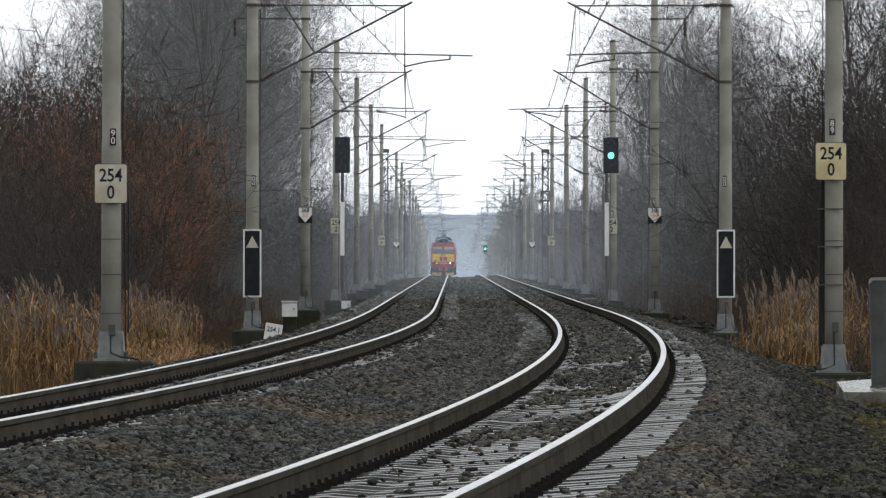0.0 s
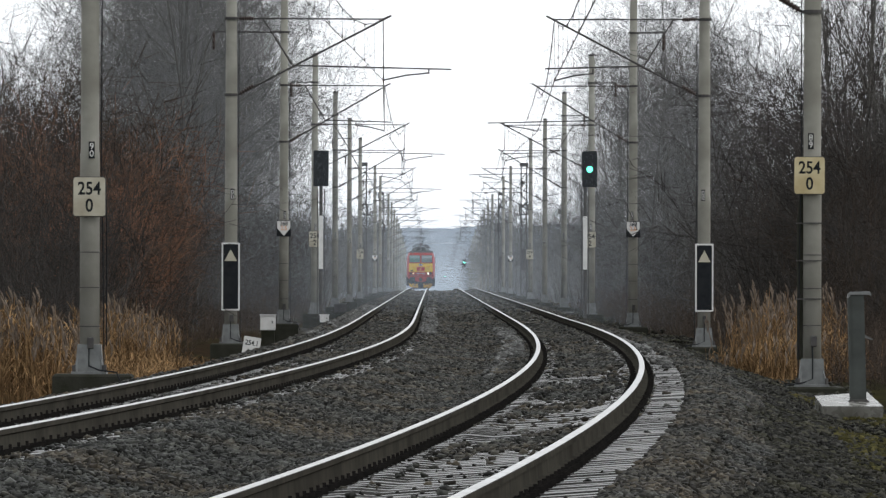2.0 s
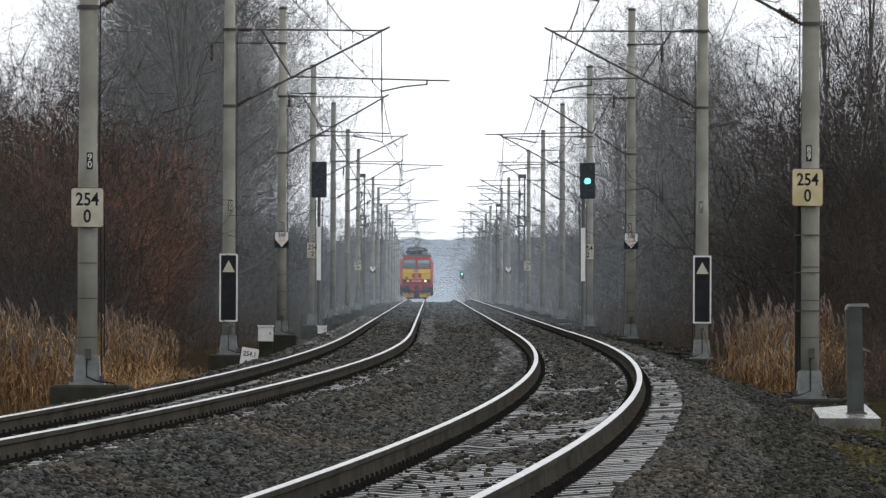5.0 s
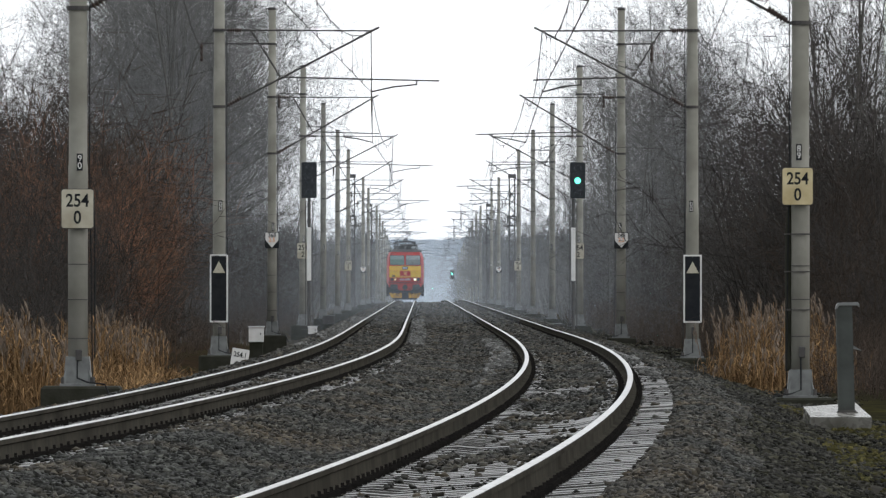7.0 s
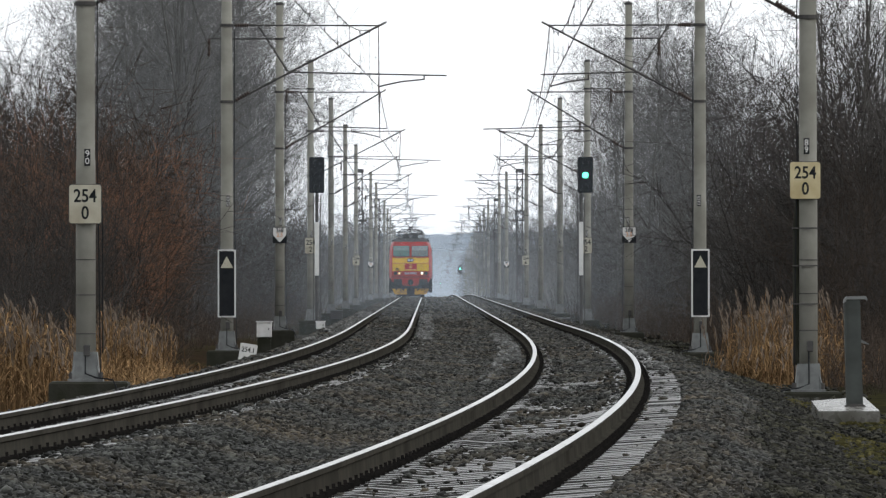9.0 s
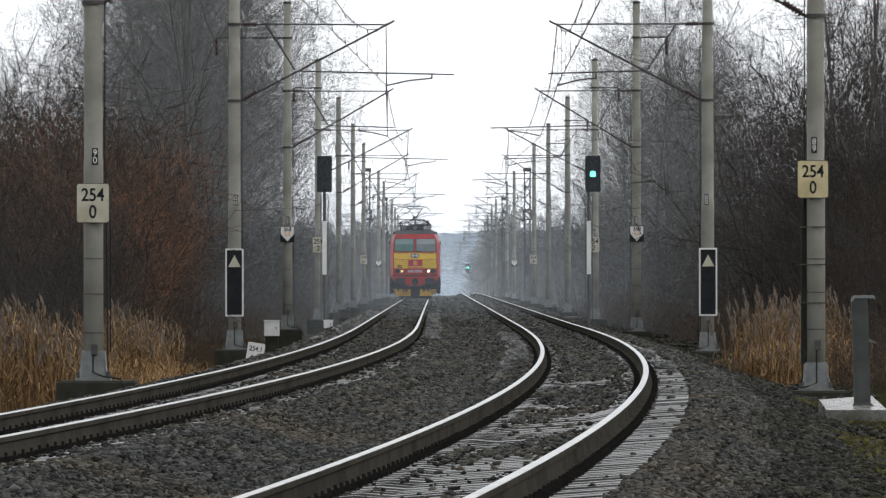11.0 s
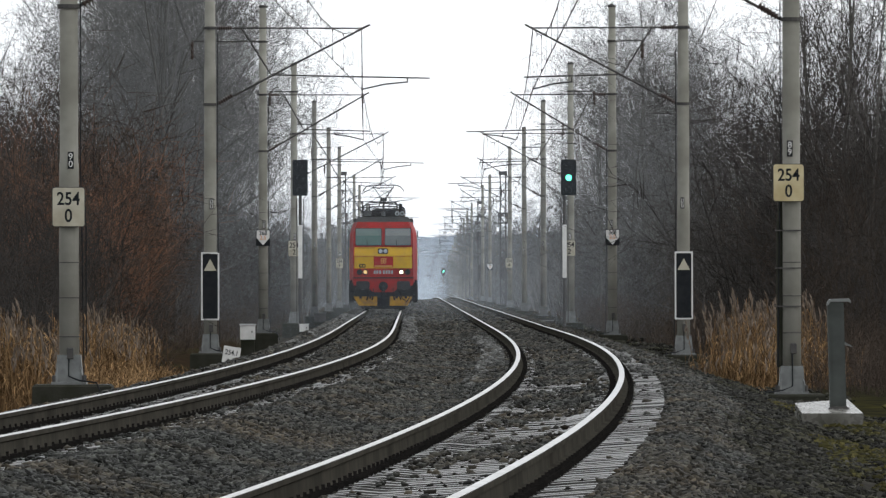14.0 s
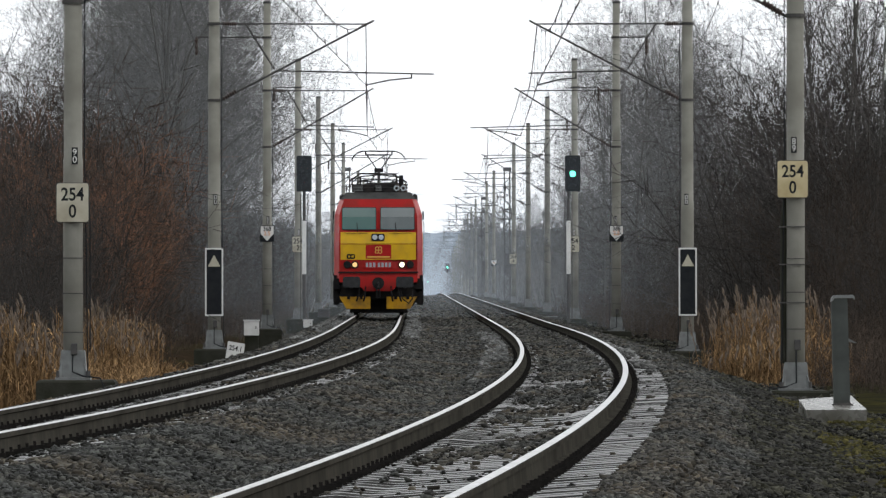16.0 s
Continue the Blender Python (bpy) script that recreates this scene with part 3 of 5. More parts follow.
        part("feeder_insulator", Shape().tube([(-reach * d, -0.02, 8.4 - 0.09 * i) for i in range(7)], [0.03, 0.06, 0.035, 0.06, 0.035, 0.06, 0.02], 8), INSUL, thing)
    # cantilever over its own track
    wx = wire_x(side, k) - x
    c_ob = Shape().tube([(0.13 * d, 0, 6.81), (wx + 0.05 * d, 0, 6.8)], 0.019, 6)
    c_ob.tube([(0.13 * d, 0, 5.12), (wx + 0.18 * d, 0, 6.88)], 0.025, 6)
    arm = part("cantilever", c_ob, ARM, thing, "dark steel tube cantilever")
    for h, sl in ((6.81, 0.0), (5.12, 0.62)):
        ribs = [(0.2 + 0.0125 * i, 0.055 if i % 4 in (1, 2) else 0.03) for i in range(24)]
        ins = Shape().tube([(q * d, 0, h + (q - 0.13) * sl) for q, _ in ribs], [r for _, r in ribs], 8)
        part("insulator", ins, INSUL, arm, "brown ribbed insulator")
    reg = Shape()
    push = k % 2 == 0 if side < 0 else k % 2 == 1
    mid = 0.4 * wx
    if push:
        reg.tube([(mid, 0, 5.84 - 0.06), (wx + 1.5 * d, 0, 5.7)], 0.019, 6)
        hook = wx + 1.0 * d
    else:
        reg.tube([(mid, 0, 5.84 - 0.06), (wx + 0.2 * d, 0, 5.72)], 0.019, 6)
        hook = wx - 0.85 * d
    reg.tube([(hook, 0, 5.72), (hook, 0, 5.6)], 0.02, 5)
    reg.tube([(hook, 0, 5.62), ((hook + wx) / 2, 0, 5.57), (wx, 0, 5.46)], 0.018, 5)
    reg.tube([(mid * 0.52, 0, 6.81), (mid, 0, 5.8)], 0.02, 5)
    part("registration_arm", reg, ARM, arm)
    # earth cable
    if not lattice and k < 4:
        part("earth_cable", Shape().tube([(0.17 * d, -0.05, 6.7), (0.165 * d, -0.05, 3.0), (0.19 * d, -0.05, 1.5), (0.21 * d, -0.05, foot)], 0.008, 4), BLACK, thing)
        for h in (0.45, 1.0, 1.5):
            part("band", Shape().tube([(0, 0, h), (0, 0, h + 0.012)], 0.15, 16), DARK_STEEL, thing)
        if k == 1:
            # On the right mast the duct doubles as the shaft's dark left side.
            cx = -0.165 if side > 0 else 0.24
            wide = 0.06 if side > 0 else 0.009
            part("cable_duct", Shape().tube([(cx, 0.02, foot + 0.4), (cx, 0.02, 2.0), (cx * 0.9, 0.02, 2.5)], [wide, wide, wide * 0.5], 8), BLACK if side < 0 else FOUND, thing, "dark cable duct")
            if side > 0:
                for h in (0.85, 1.42, 1.98):
                    part("duct_strap", Shape().box(-0.035, -0.155, h, 0.37, 0.02, 0.018).box(-0.226, 0.0, h, 0.015, 0.3, 0.018), DARK_STEEL, thing)
        part("terminal_box", Shape().box(0.02, -0.17, 0.22, 0.09, 0.06, 0.16, cut=0.01), DARK_STEEL, thing)
        part("earth_lead", Shape().tube([(0.0, -0.16, 0.15), (0.0, -0.24, foot + 0.12), (0.15 * d, -0.3, foot + 0.06), (0.4 * d, -0.4, foot + 0.03), (0.5 * d, -0.5, foot - 0.2)], 0.012, 5), BLACK, thing)
    return thing


def build_masts():
    for side in (-1, 1):
        for k in range(0, 21):
            build_mast(side, k)


def build_wires(side):
    """Contact wire, bearer and droppers over one track, and its feeder."""
    thing = empty("overhead_wire")
    tagged(thing, "blackened copper contact wire hung from a bearer by droppers", "overhead wire", "overhead wires")
    contact, bearer, feeder = Shape(), Shape(), Shape()
    pts = []
    for k in range(0, 21):
        x, y = mast_place(side, k)
        pts.append((wire_x(side, k), y, grade(y), x))
    for span, ((x0, y0, z0, m0), (x1, y1, z1, m1)) in enumerate(zip(pts, pts[1:])):
        for i in range(8):
            def at(t):
                sag = 1 - 3.4 * t * (1 - t)
                return x0 + (x1 - x0) * t, y0 + (y1 - y0) * t, z0 + (z1 - z0) * t, 5.85 + 0.97 * sag
            a, b = at(i / 8), at((i + 1) / 8)
            contact.tube([(a[0], a[1], a[2] + 5.46), (b[0], b[1], b[2] + 5.46)], 0.011, 4, False)
            bearer.tube([(a[0], a[1], a[2] + a[3]), (b[0], b[1], b[2] + b[3])], 0.011, 4, False)
            part("dropper", Shape().tube([(b[0], b[1], b[2] + 5.46), (b[0], b[1], b[2] + b[3])], 0.004, 3, False), WIRE, thing)
            if span < 6:
                for h in (5.49, b[3] - 0.03):
                    part("dropper_clip", Shape().tube([(b[0], b[1], b[2] + h - 0.03), (b[0], b[1], b[2] + h + 0.03)], 0.012, 6), WIRE, thing)
        dd = 0.9 * side
        for i in range(6):
            t, u = i / 6, (i + 1) / 6
            feeder.tube([(m0 + dd + (m1 - m0) * q, y0 + (y1 - y0) * q, z0 + (z1 - z0) * q + 7.85 - 1.2 * 4 * q * (1 - q)) for q in (t, u)], 0.009, 4, False)
    part("contact_wire", contact, WIRE, thing)
    part("bearer_wire", bearer, WIRE, thing)
    part("feeder_wire", feeder, WIRE, thing)


build_masts()
build_wires(-1)
build_wires(1)


# ---- signs and signals ----
def kilometre_sign(side, k, height, width, tall, top, low):
    x, y = mast_place(side, k)
    thing = empty("kilometre_sign", pose(x + (0.0 if side < 0 else -0.05), y - 0.2, height + grade(y)))
    tagged(thing, "yellowed enamel kilometre plate with dark numerals on a mast" if side > 0 and k == 1 else "cream enamel kilometre plate with dark numerals on a mast", "sign", "kilometre signs")
    part("backing", Shape().prism(round_box(width + 0.02, tall + 0.02, 0.04), 0.03, Matrix.Translation((0, 0.03, 0))), DARK_STEEL, thing, "dark weathered rim")
    part("plate", Shape().prism(round_box(width, tall, 0.035), 0.03, Matrix()), CREAM_AGED if side > 0 and k == 1 else CREAM, thing)
    text_mesh(top, tall * 0.47, BLACK, thing, pose(0, -0.017, tall * 0.2) @ Matrix.Diagonal((0.86, 1, 1, 1)))
    text_mesh(low, tall * 0.47, BLACK, thing, pose(0, -0.017, -tall * 0.24) @ Matrix.Diagonal((0.86, 1, 1, 1)))
    for h in (-0.3, 0.3):
        part("strap", Shape().box(0, 0.1, h * tall, 0.34, 0.14, 0.03), GALV, thing)


def distance_board(side):
    x, y = mast_place(side, 2)
    thing = empty("warning_board", pose(x, y - 0.2, 1.14))
    tagged(thing, "tall black board with white rim and pale triangle", "sign", "distance boards")
    part("rim", Shape().prism(round_box(0.4, 1.49, 0.01, 1), 0.02, Matrix.Translation((0, 0.02, 0))), WHITE, thing, "white painted rim")
    part("panel", Shape().prism(round_box(0.33, 1.42, 0.01, 1), 0.024, Matrix.Translation((0, 0.012, 0))), BLACK, thing)
    part("triangle", Shape().prism([(-0.14, 0.34), (0.14, 0.34), (0.0, 0.6)], 0.01, Matrix.Translation((0, -0.003, 0))), CREAM, thing, "cream upward triangle")
    for h in (-0.5, 0.5):
        part("strap", Shape().box(0, 0.1, h, 0.34, 0.14, 0.04), GALV, thing)


def arrow_sign(side, k, width, height):
    x, y = mast_place(side, k)
    thing = empty("section_sign", pose(x, y - 0.2, height + grade(y)))
    tagged(thing, "dark square plate with a pale pointed label on a mast", "sign", "section signs")
    w = width / 2
    part("backing", Shape().prism(round_box(width, width * 1.15, 0.02), 0.02, Matrix.Translation((0, 0.02, 0))), BLACK, thing)
    part("label_plate", Shape().prism([(-w * 0.92, 0.0), (0, -w * 1.05), (w * 0.92, 0.0), (w * 0.92, w * 1.05), (-w * 0.92, w * 1.05)], 0.02, Matrix.Translation((0, 0.004, 0))), WHITE, thing)
    text_mesh("368", width * 0.42, BLACK, thing, pose(0, -0.008, w * 0.66) @ Matrix.Diagonal((0.9, 1, 1, 1)))
    text_mesh("2.5", width * 0.42, ORANGE, thing, pose(0, -0.008, w * 0.02) @ Matrix.Diagonal((0.9, 1, 1, 1)))


def signal(side):
    x = -4.1 if side < 0 else 5.69
    thing = empty("railway_signal", pose(x, 290, 0))
    lit = side > 0
    tagged(thing, "black colour-light signal showing green on a striped mast" if lit else "black colour-light signal, unlit, on a striped mast", "railway signal", "signals")
    d = 0.0 if side < 0 else -0.1
    mast_s = Shape().tube([(d, 0, -0.7), (d, 0, 4.4)], 0.06, 10)
    part("mast", mast_s, DARK_STEEL, thing, "dark steel mast")
    part("white_band", Shape().box(d, -0.01, 2.35, 0.15, 0.15, 1.95, cut=0.01), WHITE, thing, "white painted mast plate")
    hx = 0.0 if side < 0 else 0.05
    head = part("signal_head", Shape().prism(round_box(0.56, 1.32, 0.05), 0.12, Matrix.Translation((hx, -0.1, 5.06))), BLACK, thing, "black backing board")
    part("housing", Shape().prism(round_box(0.4, 1.2, 0.05), 0.3, Matrix.Translation((hx, 0.1, 5.06))), BLACK, head)
    for i in range(3):
        z = 5.5 - 0.45 * i
        hood = Shape()
        arc = [(hx + 0.12 * math.cos(radians(a)), z + 0.12 * math.sin(radians(a))) for a in range(-20, 201, 20)]
        inner = [(hx + 0.105 * math.cos(radians(a)), z + 0.105 * math.sin(radians(a))) for a in range(200, -21, -20)]
        n = len(arc)
        ring = arc + inner
        hood.v = [(px, yy, pz) for yy in (-0.16, -0.36) for px, pz in ring]
        hood.f = [(i0, (i0 + 1) % (2 * n), (i0 + 1) % (2 * n) + 2 * n, i0 + 2 * n) for i0 in range(2 * n)]
        part("hood", hood, BLACK, head)
        on = lit and i == 1
        lens = Shape().tube([(hx, -0.155, z), (hx, -0.175, z)], 0.1 if not on else 0.105, 16)
        part("lens", lens, GREEN_LIGHT if on else BLACK, head, "bright green lens" if on else "dark lens")
    part("ladder", Shape().box(d + 0.13, 0.15, 2.0, 0.03, 0.03, 4.6).box(d - 0.13, 0.15, 2.0, 0.03, 0.03, 4.6), DARK_STEEL, thing)
    part("footing", Shape().box(d, 0, -0.65, 0.6, 0.6, 0.5, cut=0.03), FOUND, thing)


for sd in (-1, 1):
    kilometre_sign(sd, 1, 2.29 if sd < 0 else 2.69, 0.448, 0.545, "254", "0")
    kilometre_sign(sd, 4, 2.5, 0.42, 0.58, "254", "2")
    kilometre_sign(sd, 7, 2.4, 0.42, 0.58, "254", "4")
    distance_board(sd)
    arrow_sign(sd, 3, 0.42, 2.55)
    arrow_sign(sd, 9, 0.42, 2.4)
    signal(sd)


# ---- bare winter trees and undergrowth ----
finest = [0.0065]


def limb(wood, twigs, rng, p, d, length, radius, level, kids, spread, upward, last):
    """A crooked tapered limb with smaller ones growing from it."""
    if level == last:
        u = d.cross(Vector((0.3, 0.8, 0.5))).normalized() * radius
        w = d.cross(u)
        twigs.add([p + u, p - u * 0.5 + w * 0.87, p - u * 0.5 - w * 0.87, p + d * length], [(0, 1, 3), (1, 2, 3)])
        return
    steps = 5 if level == 0 else 3 if level == 1 else 2 if level == 2 and last > 3 else 1
    pts, rad = [p.copy()], [radius]
    for i in range(steps):
        bend = 0.07 if level == 0 else 0.2
        d = (d + Vector((rng.uniform(-1, 1), rng.uniform(-1, 1), rng.uniform(-0.6, 0.8))) * bend + Vector((0, 0, upward))).normalized()
        p = p + d * (length / steps)
        pts.append(p.copy())
        rad.append(max(radius * (1 - 0.78 * (i + 1) / steps), 0.004))
    if steps == 1:
        u = d.cross(Vector((0.3, 0.8, 0.5))).normalized() * radius
        w = d.cross(u)
        twigs.add([pts[0] + u, pts[0] - u * 0.5 + w * 0.87, pts[0] - u * 0.5 - w * 0.87, p], [(0, 1, 3), (1, 2, 3), (2, 0, 3)])
    else:
        (wood if level < 2 else twigs).tube(pts, rad, 6 if level == 0 else 4 if level == 1 else 3, False)
    n = kids[level]
    for i in range(n):
        t = min((0.12 if level == 0 else 0.15) + (0.88 if level == 0 else 0.85) * (i + rng.random()) / n, 0.98)
        j = min(int(t * steps), steps - 1)
        q = pts[j].lerp(pts[j + 1], t * steps - j)
        a = rng.uniform(0, 2 * math.pi)
        axis = (pts[j + 1] - pts[j]).normalized()
        side = axis.cross(Vector((math.cos(a), math.sin(a), 0.3))).normalized()
        sp = spread * rng.uniform(0.7, 1.3)
        nd = (axis * (1 - sp) + side * sp).normalized()
        if level == 0:
            ln = length * rng.uniform(0.28, 0.42) * (1.15 - 0.6 * abs(t - 0.35))
        else:
            ln = length * rng.uniform(0.32, 0.52)
        limb(wood, twigs, rng, q, nd, ln, max(radius * (1 - 0.75 * t) * 0.5, finest[0]), level + 1, kids, spread, upward * 1.15, last)


def make_tree(seed, height, kids, spread, twig, upward, label, girth=0.007):
    rng = random.Random(seed)
    wood, twigs = Shape(), Shape()
    limb(wood, twigs, rng, Vector((0, 0, -0.3)), Vector((0.03, 0, 1)).normalized(), height, height * girth, 0, kids, spread, upward, len(kids))
    thing = empty("tree")
    tagged(thing, label, "tree", "trees beside the line")
    part("trunk", wood, BARK, thing)
    part("crown", twigs, twig, thing)
    return thing


def make_shrub(seed, height, stems, twig, label, kids=(0, 6, 5), wide=1.6, thick=0.0115):
    rng = random.Random(seed)
    s, w = Shape(), Shape()
    for i in range(stems):
        a = rng.uniform(0, 2 * math.pi)
        r = wide * math.sqrt(rng.random())
        lean = rng.uniform(0.0, 0.45)
        d = Vector((math.cos(a) * lean, math.sin(a) * lean, 1)).normalized()
        limb(w, s, rng, Vector((r * math.cos(a), r * math.sin(a), -0.2)), d, height * rng.uniform(0.55, 1.0), thick, 1, kids, 0.5, 0.05, 3)
    thing = empty("shrub")
    tagged(thing, label, "shrub", "undergrowth beside the line")
    part("stem_mass", w, twig, thing)["kind"] = "stuff"
    part("twig_mass", s, twig, thing)["kind"] = "stuff"
    return thing


def make_reeds(seed, height, count, wide, label, flat=0.0):
    """A clump of dry reeds: thin stalks, drooping blades and feathery plumes."""
    rng = random.Random(seed)
    s, pl = Shape(), Shape()
    for i in range(count):
        x, y = rng.gauss(0, wide * 0.5), rng.gauss(0, wide * 0.5)
        h = height * rng.uniform(0.6, 1.05)
        lean = Vector((rng.gauss(0, 0.1 + flat), rng.gauss(0, 0.1 + flat), 1)).normalized()
        p, top = Vector((x, y, -0.1)), Vector((x, y, -0.1)) + lean * h
        s.tube([p, p.lerp(top, 0.6), top], [0.0065, 0.006, 0.003], 3, False)
        for j in range(5):
            q = p.lerp(top, rng.uniform(0.2, 0.9))
            a = rng.uniform(0, 2 * math.pi)
            out = Vector((math.cos(a), math.sin(a), rng.uniform(0.3, 1.6))).normalized()
            ln, w = rng.uniform(0.25, 0.55), Vector((-math.sin(a), math.cos(a), 0)) * 0.007
            mid, end = q + out * ln * 0.6, q + out * ln + Vector((0, 0, -0.45 * ln))
            s.add([q - w, q + w, mid + w, mid - w, end], [(0, 1, 2, 3), (3, 2, 4)])
        if rng.random() < 0.55 and flat < 0.2:
            a = rng.uniform(0, 2 * math.pi)
            for j in range(5):
                o = Vector((math.cos(a + j) * 0.02 + 0.03 * j / 5, math.sin(a + j) * 0.02, 0))
                b = top + Vector((0, 0, -0.16 + 0.05 * j))
                pl.tube([b, b + o + Vector((0, 0, 0.06)), b + o * 1.8 + Vector((0, 0, 0.11))], [0.004, 0.016, 0.003], 3, False)
    thing = empty("reed_clump")
    tagged(thing, label, "reeds", "dry reeds beside the line")
    part("blade_mass", s, REED, thing)["kind"] = "stuff"
    if pl.v:
        part("plume_mass", pl, PLUME, thing)["kind"] = "stuff"
    return thing


def ground_at(x, y):
    return -0.95 + grade(min(y, 2000))


def plant(makers, spots):
    """Sets the first of each kind, then copies, at spots of (kind, x, y, size, turn)."""
    used = set()
    for kind, x, y, size, turn in spots:
        m = pose(x, y, ground_at(x, y), 0, 0, turn)
        if kind in used:
            ob = copy_thing(makers[kind], m)
        else:
            ob = makers[kind]
            ob.matrix_basis = m
            used.add(kind)
        ob.scale = (size, size, size)


rng_w = random.Random(11)


def near(a, b):
    return rng_w.uniform(a, b)


trees = [
    make_tree(1, 16.0, (26, 8, 7, 3), 0.54, TWIG, 0.045, "tall bare winter tree with a dense fine crown", 0.0055),
    make_tree(2, 17.0, (26, 8, 7, 3), 0.5, TWIG, 0.06, "tall bare winter tree with steep branches", 0.0055),
    make_tree(3, 14.5, (24, 8, 7, 3), 0.58, TWIG, 0.035, "bare winter tree with spreading grey twigs", 0.0055),
    make_tree(4, 14.0, (15, 7, 6, 3), 0.5, TWIG_DARK, 0.035, "open bare winter tree with dark crooked limbs", 0.0065),
]
finest[0] = 0.028
trees.append(make_tree(5, 11.0, (16, 6, 6), 0.52, TWIG, 0.06, "bare winter tree far along the line"))
finest[0] = 0.0065
spots = []
for i in range(34):
    y = near(312, 450)
    spots.append((rng_w.choice((0, 1, 2)), -0.015 * y - 4.3 - rng_w.random() * (0.0255 * y - 6.0), y, near(0.85, 1.15), near(0, 360)))
for i in range(28):
    y = near(312, 430)
    spots.append((rng_w.choice((0, 2, 3)), near(0.022, 0.035) * y, y, near(0.62, 0.92), near(0, 360)))
for i in range(3):
    y = near(190, 230)
    spots.append((3, near(-0.059, -0.054) * y, y, near(0.36, 0.46), near(0, 360)))
for i in range(5):
    y = near(312, 380)
    spots.append((3, near(0.034, 0.05) * y, y, near(0.55, 0.8), near(0, 360)))
for i in range(4):
    y = near(320, 360)
    spots.append((rng_w.choice((0, 2)), near(-0.056, -0.047) * y, y, near(0.48, 0.58), near(0, 360)))
for i in range(10):
    y = near(200, 300)
    spots.append((3 if i % 3 else 2, near(0.036, 0.064) * y, y, near(0.42, 0.58), near(0, 360)))
for i in range(8):
    y = near(185, 240)
    spots.append((3, near(0.049, 0.064) * y, y, near(0.62, 0.95), near(0, 360)))
for i in range(120):
    y = 440 + 7.5 * i + near(-4, 4)
    sd = -1 if i % 2 else 1
    spots.append((4, sd * (8.6 + 5 * rng_w.random() ** 2) + (1.2 if sd > 0 else 0), y, near(0.44, 0.64) if sd < 0 else near(0.5, 0.72), near(0, 360)))
for i in range(100):
    y = near(760, 1420)
    sd = -1 if i % 2 else 1
    spots.append((4, sd * near(6.5, 8.0) + (0.2 if sd > 0 else 0), y, near(0.58, 0.85), near(0, 360)))
spots += [(k, x, y, size, 70 * i) for i, (k, x, y, size) in enumerate(((2, -18.4, 338, 0.66), (0, -17.2, 346, 0.6), (2, -16.3, 352, 0.7), (0, -19.4, 350, 0.62)))]
plant(trees, spots)
shrubs = [
    make_shrub(21, 4.6, 34, TWIG_BROWN, "dense thicket of dry brown stems"),
    make_shrub(22, 4.6, 34, TWIG_DARK, "dense thicket of bare grey stems"),
    make_shrub(23, 5.4, 40, TWIG_RED, "thicket of reddish bare osier stems"),
    make_shrub(24, 1.7, 46, TWIG_BROWN, "low tangle of dead brown weeds", (0, 4, 3), 1.8),
    make_shrub(25, 4.6, 16, TWIG, "grey thicket far along the line", (0, 5, 4), 2.0, 0.05),
]
spots = []
for i in range(15):
    y = near(185, 250)
    spots.append((2, near(-0.05, -0.042) * y, y, near(0.8, 1.15), near(0, 360)))
for i in range(9):
    y = near(190, 240)
    spots.append((rng_w.choice((0, 1)), near(-0.058, -0.049) * y, y, near(1.25, 1.6), near(0, 360)))
for i in range(7):
    y = near(210, 260)
    spots.append((0, near(-0.057, -0.05) * y, y, near(1.4, 1.75), near(0, 360)))
for i in range(14):
    y = near(150, 230)
    spots.append((rng_w.choice((0, 1)), near(-0.056, -0.044) * y, y, near(0.7, 1.15), near(0, 360)))
for i in range(30):
    y = near(230, 520)
    spots.append((rng_w.choice((0, 1, 1)), -7.6 - rng_w.random() ** 1.3 * (0.045 * y - 6), y, near(0.7, 1.3), near(0, 360)))
for i in range(4):
    y = near(195, 245)
    spots.append((1, near(0.057, 0.066) * y, y, near(1.4, 1.8), near(0, 360)))
for i in range(14):
    y = near(185, 250)
    spots.append((1, near(0.051, 0.066) * y, y, near(1.1, 1.8), near(0, 360)))
for i in range(70):
    y = near(170, 480)
    spots.append((rng_w.choice((0, 1, 1, 1)), 9.0 + rng_w.random() * (0.06 * y - 8.2), y, near(0.8, 1.25), near(0, 360)))
for i in range(84):
    y = 430 + 800 * rng_w.random() ** 1.4
    sd = -1 if i % 2 else 1
    spots.append((4, sd * (8.2 + 9 * rng_w.random() ** 1.4) + (1.2 if sd > 0 else 0), y, near(0.8, 1.5), near(0, 360)))
for i in range(16):
    y = near(150, 215)
    spots.append((3, near(0.046, 0.062) * y, y, near(0.7, 1.2), near(0, 360)))
for i in range(44):
    y = near(178, 420)
    sd = rng_w.choice((-1, 1))
    spots.append((3, sd * near(7.0, 8.6) + (1.3 if sd > 0 else 0), y, near(0.7, 1.2), near(0, 360)))
spots += [(3, 7.4, 131, 0.8, 20), (3, 7.9, 137, 0.95, 130), (3, 7.7, 126, 0.6, 250), (3, 8.4, 133, 0.9, 310)]
for i in range(12):
    y = near(300, 450)
    spots.append((1, near(-10.2, -8.6), y, near(0.95, 1.4), near(0, 360)))
spots += [(0, -11.8, 225, 1.55, 15), (0, -11.2, 228, 1.4, 100), (0, -10.6, 222, 1.25, 220), (0, -12.4, 230, 1.7, 300), (0, -12.9, 236, 2.0, 45), (0, -12.1, 238, 1.85, 160), (0, -11.5, 240, 1.6, 260)]
plant(shrubs, spots)
reeds = [
    make_reeds(31, 2.0, 95, 0.62, "clump of tall dry golden reeds with plumes"),
    make_reeds(32, 1.5, 80, 0.7, "clump of dry golden reeds"),
    make_reeds(33, 0.75, 140, 0.8, "flattened tuft of dry golden grass", 0.45),
]
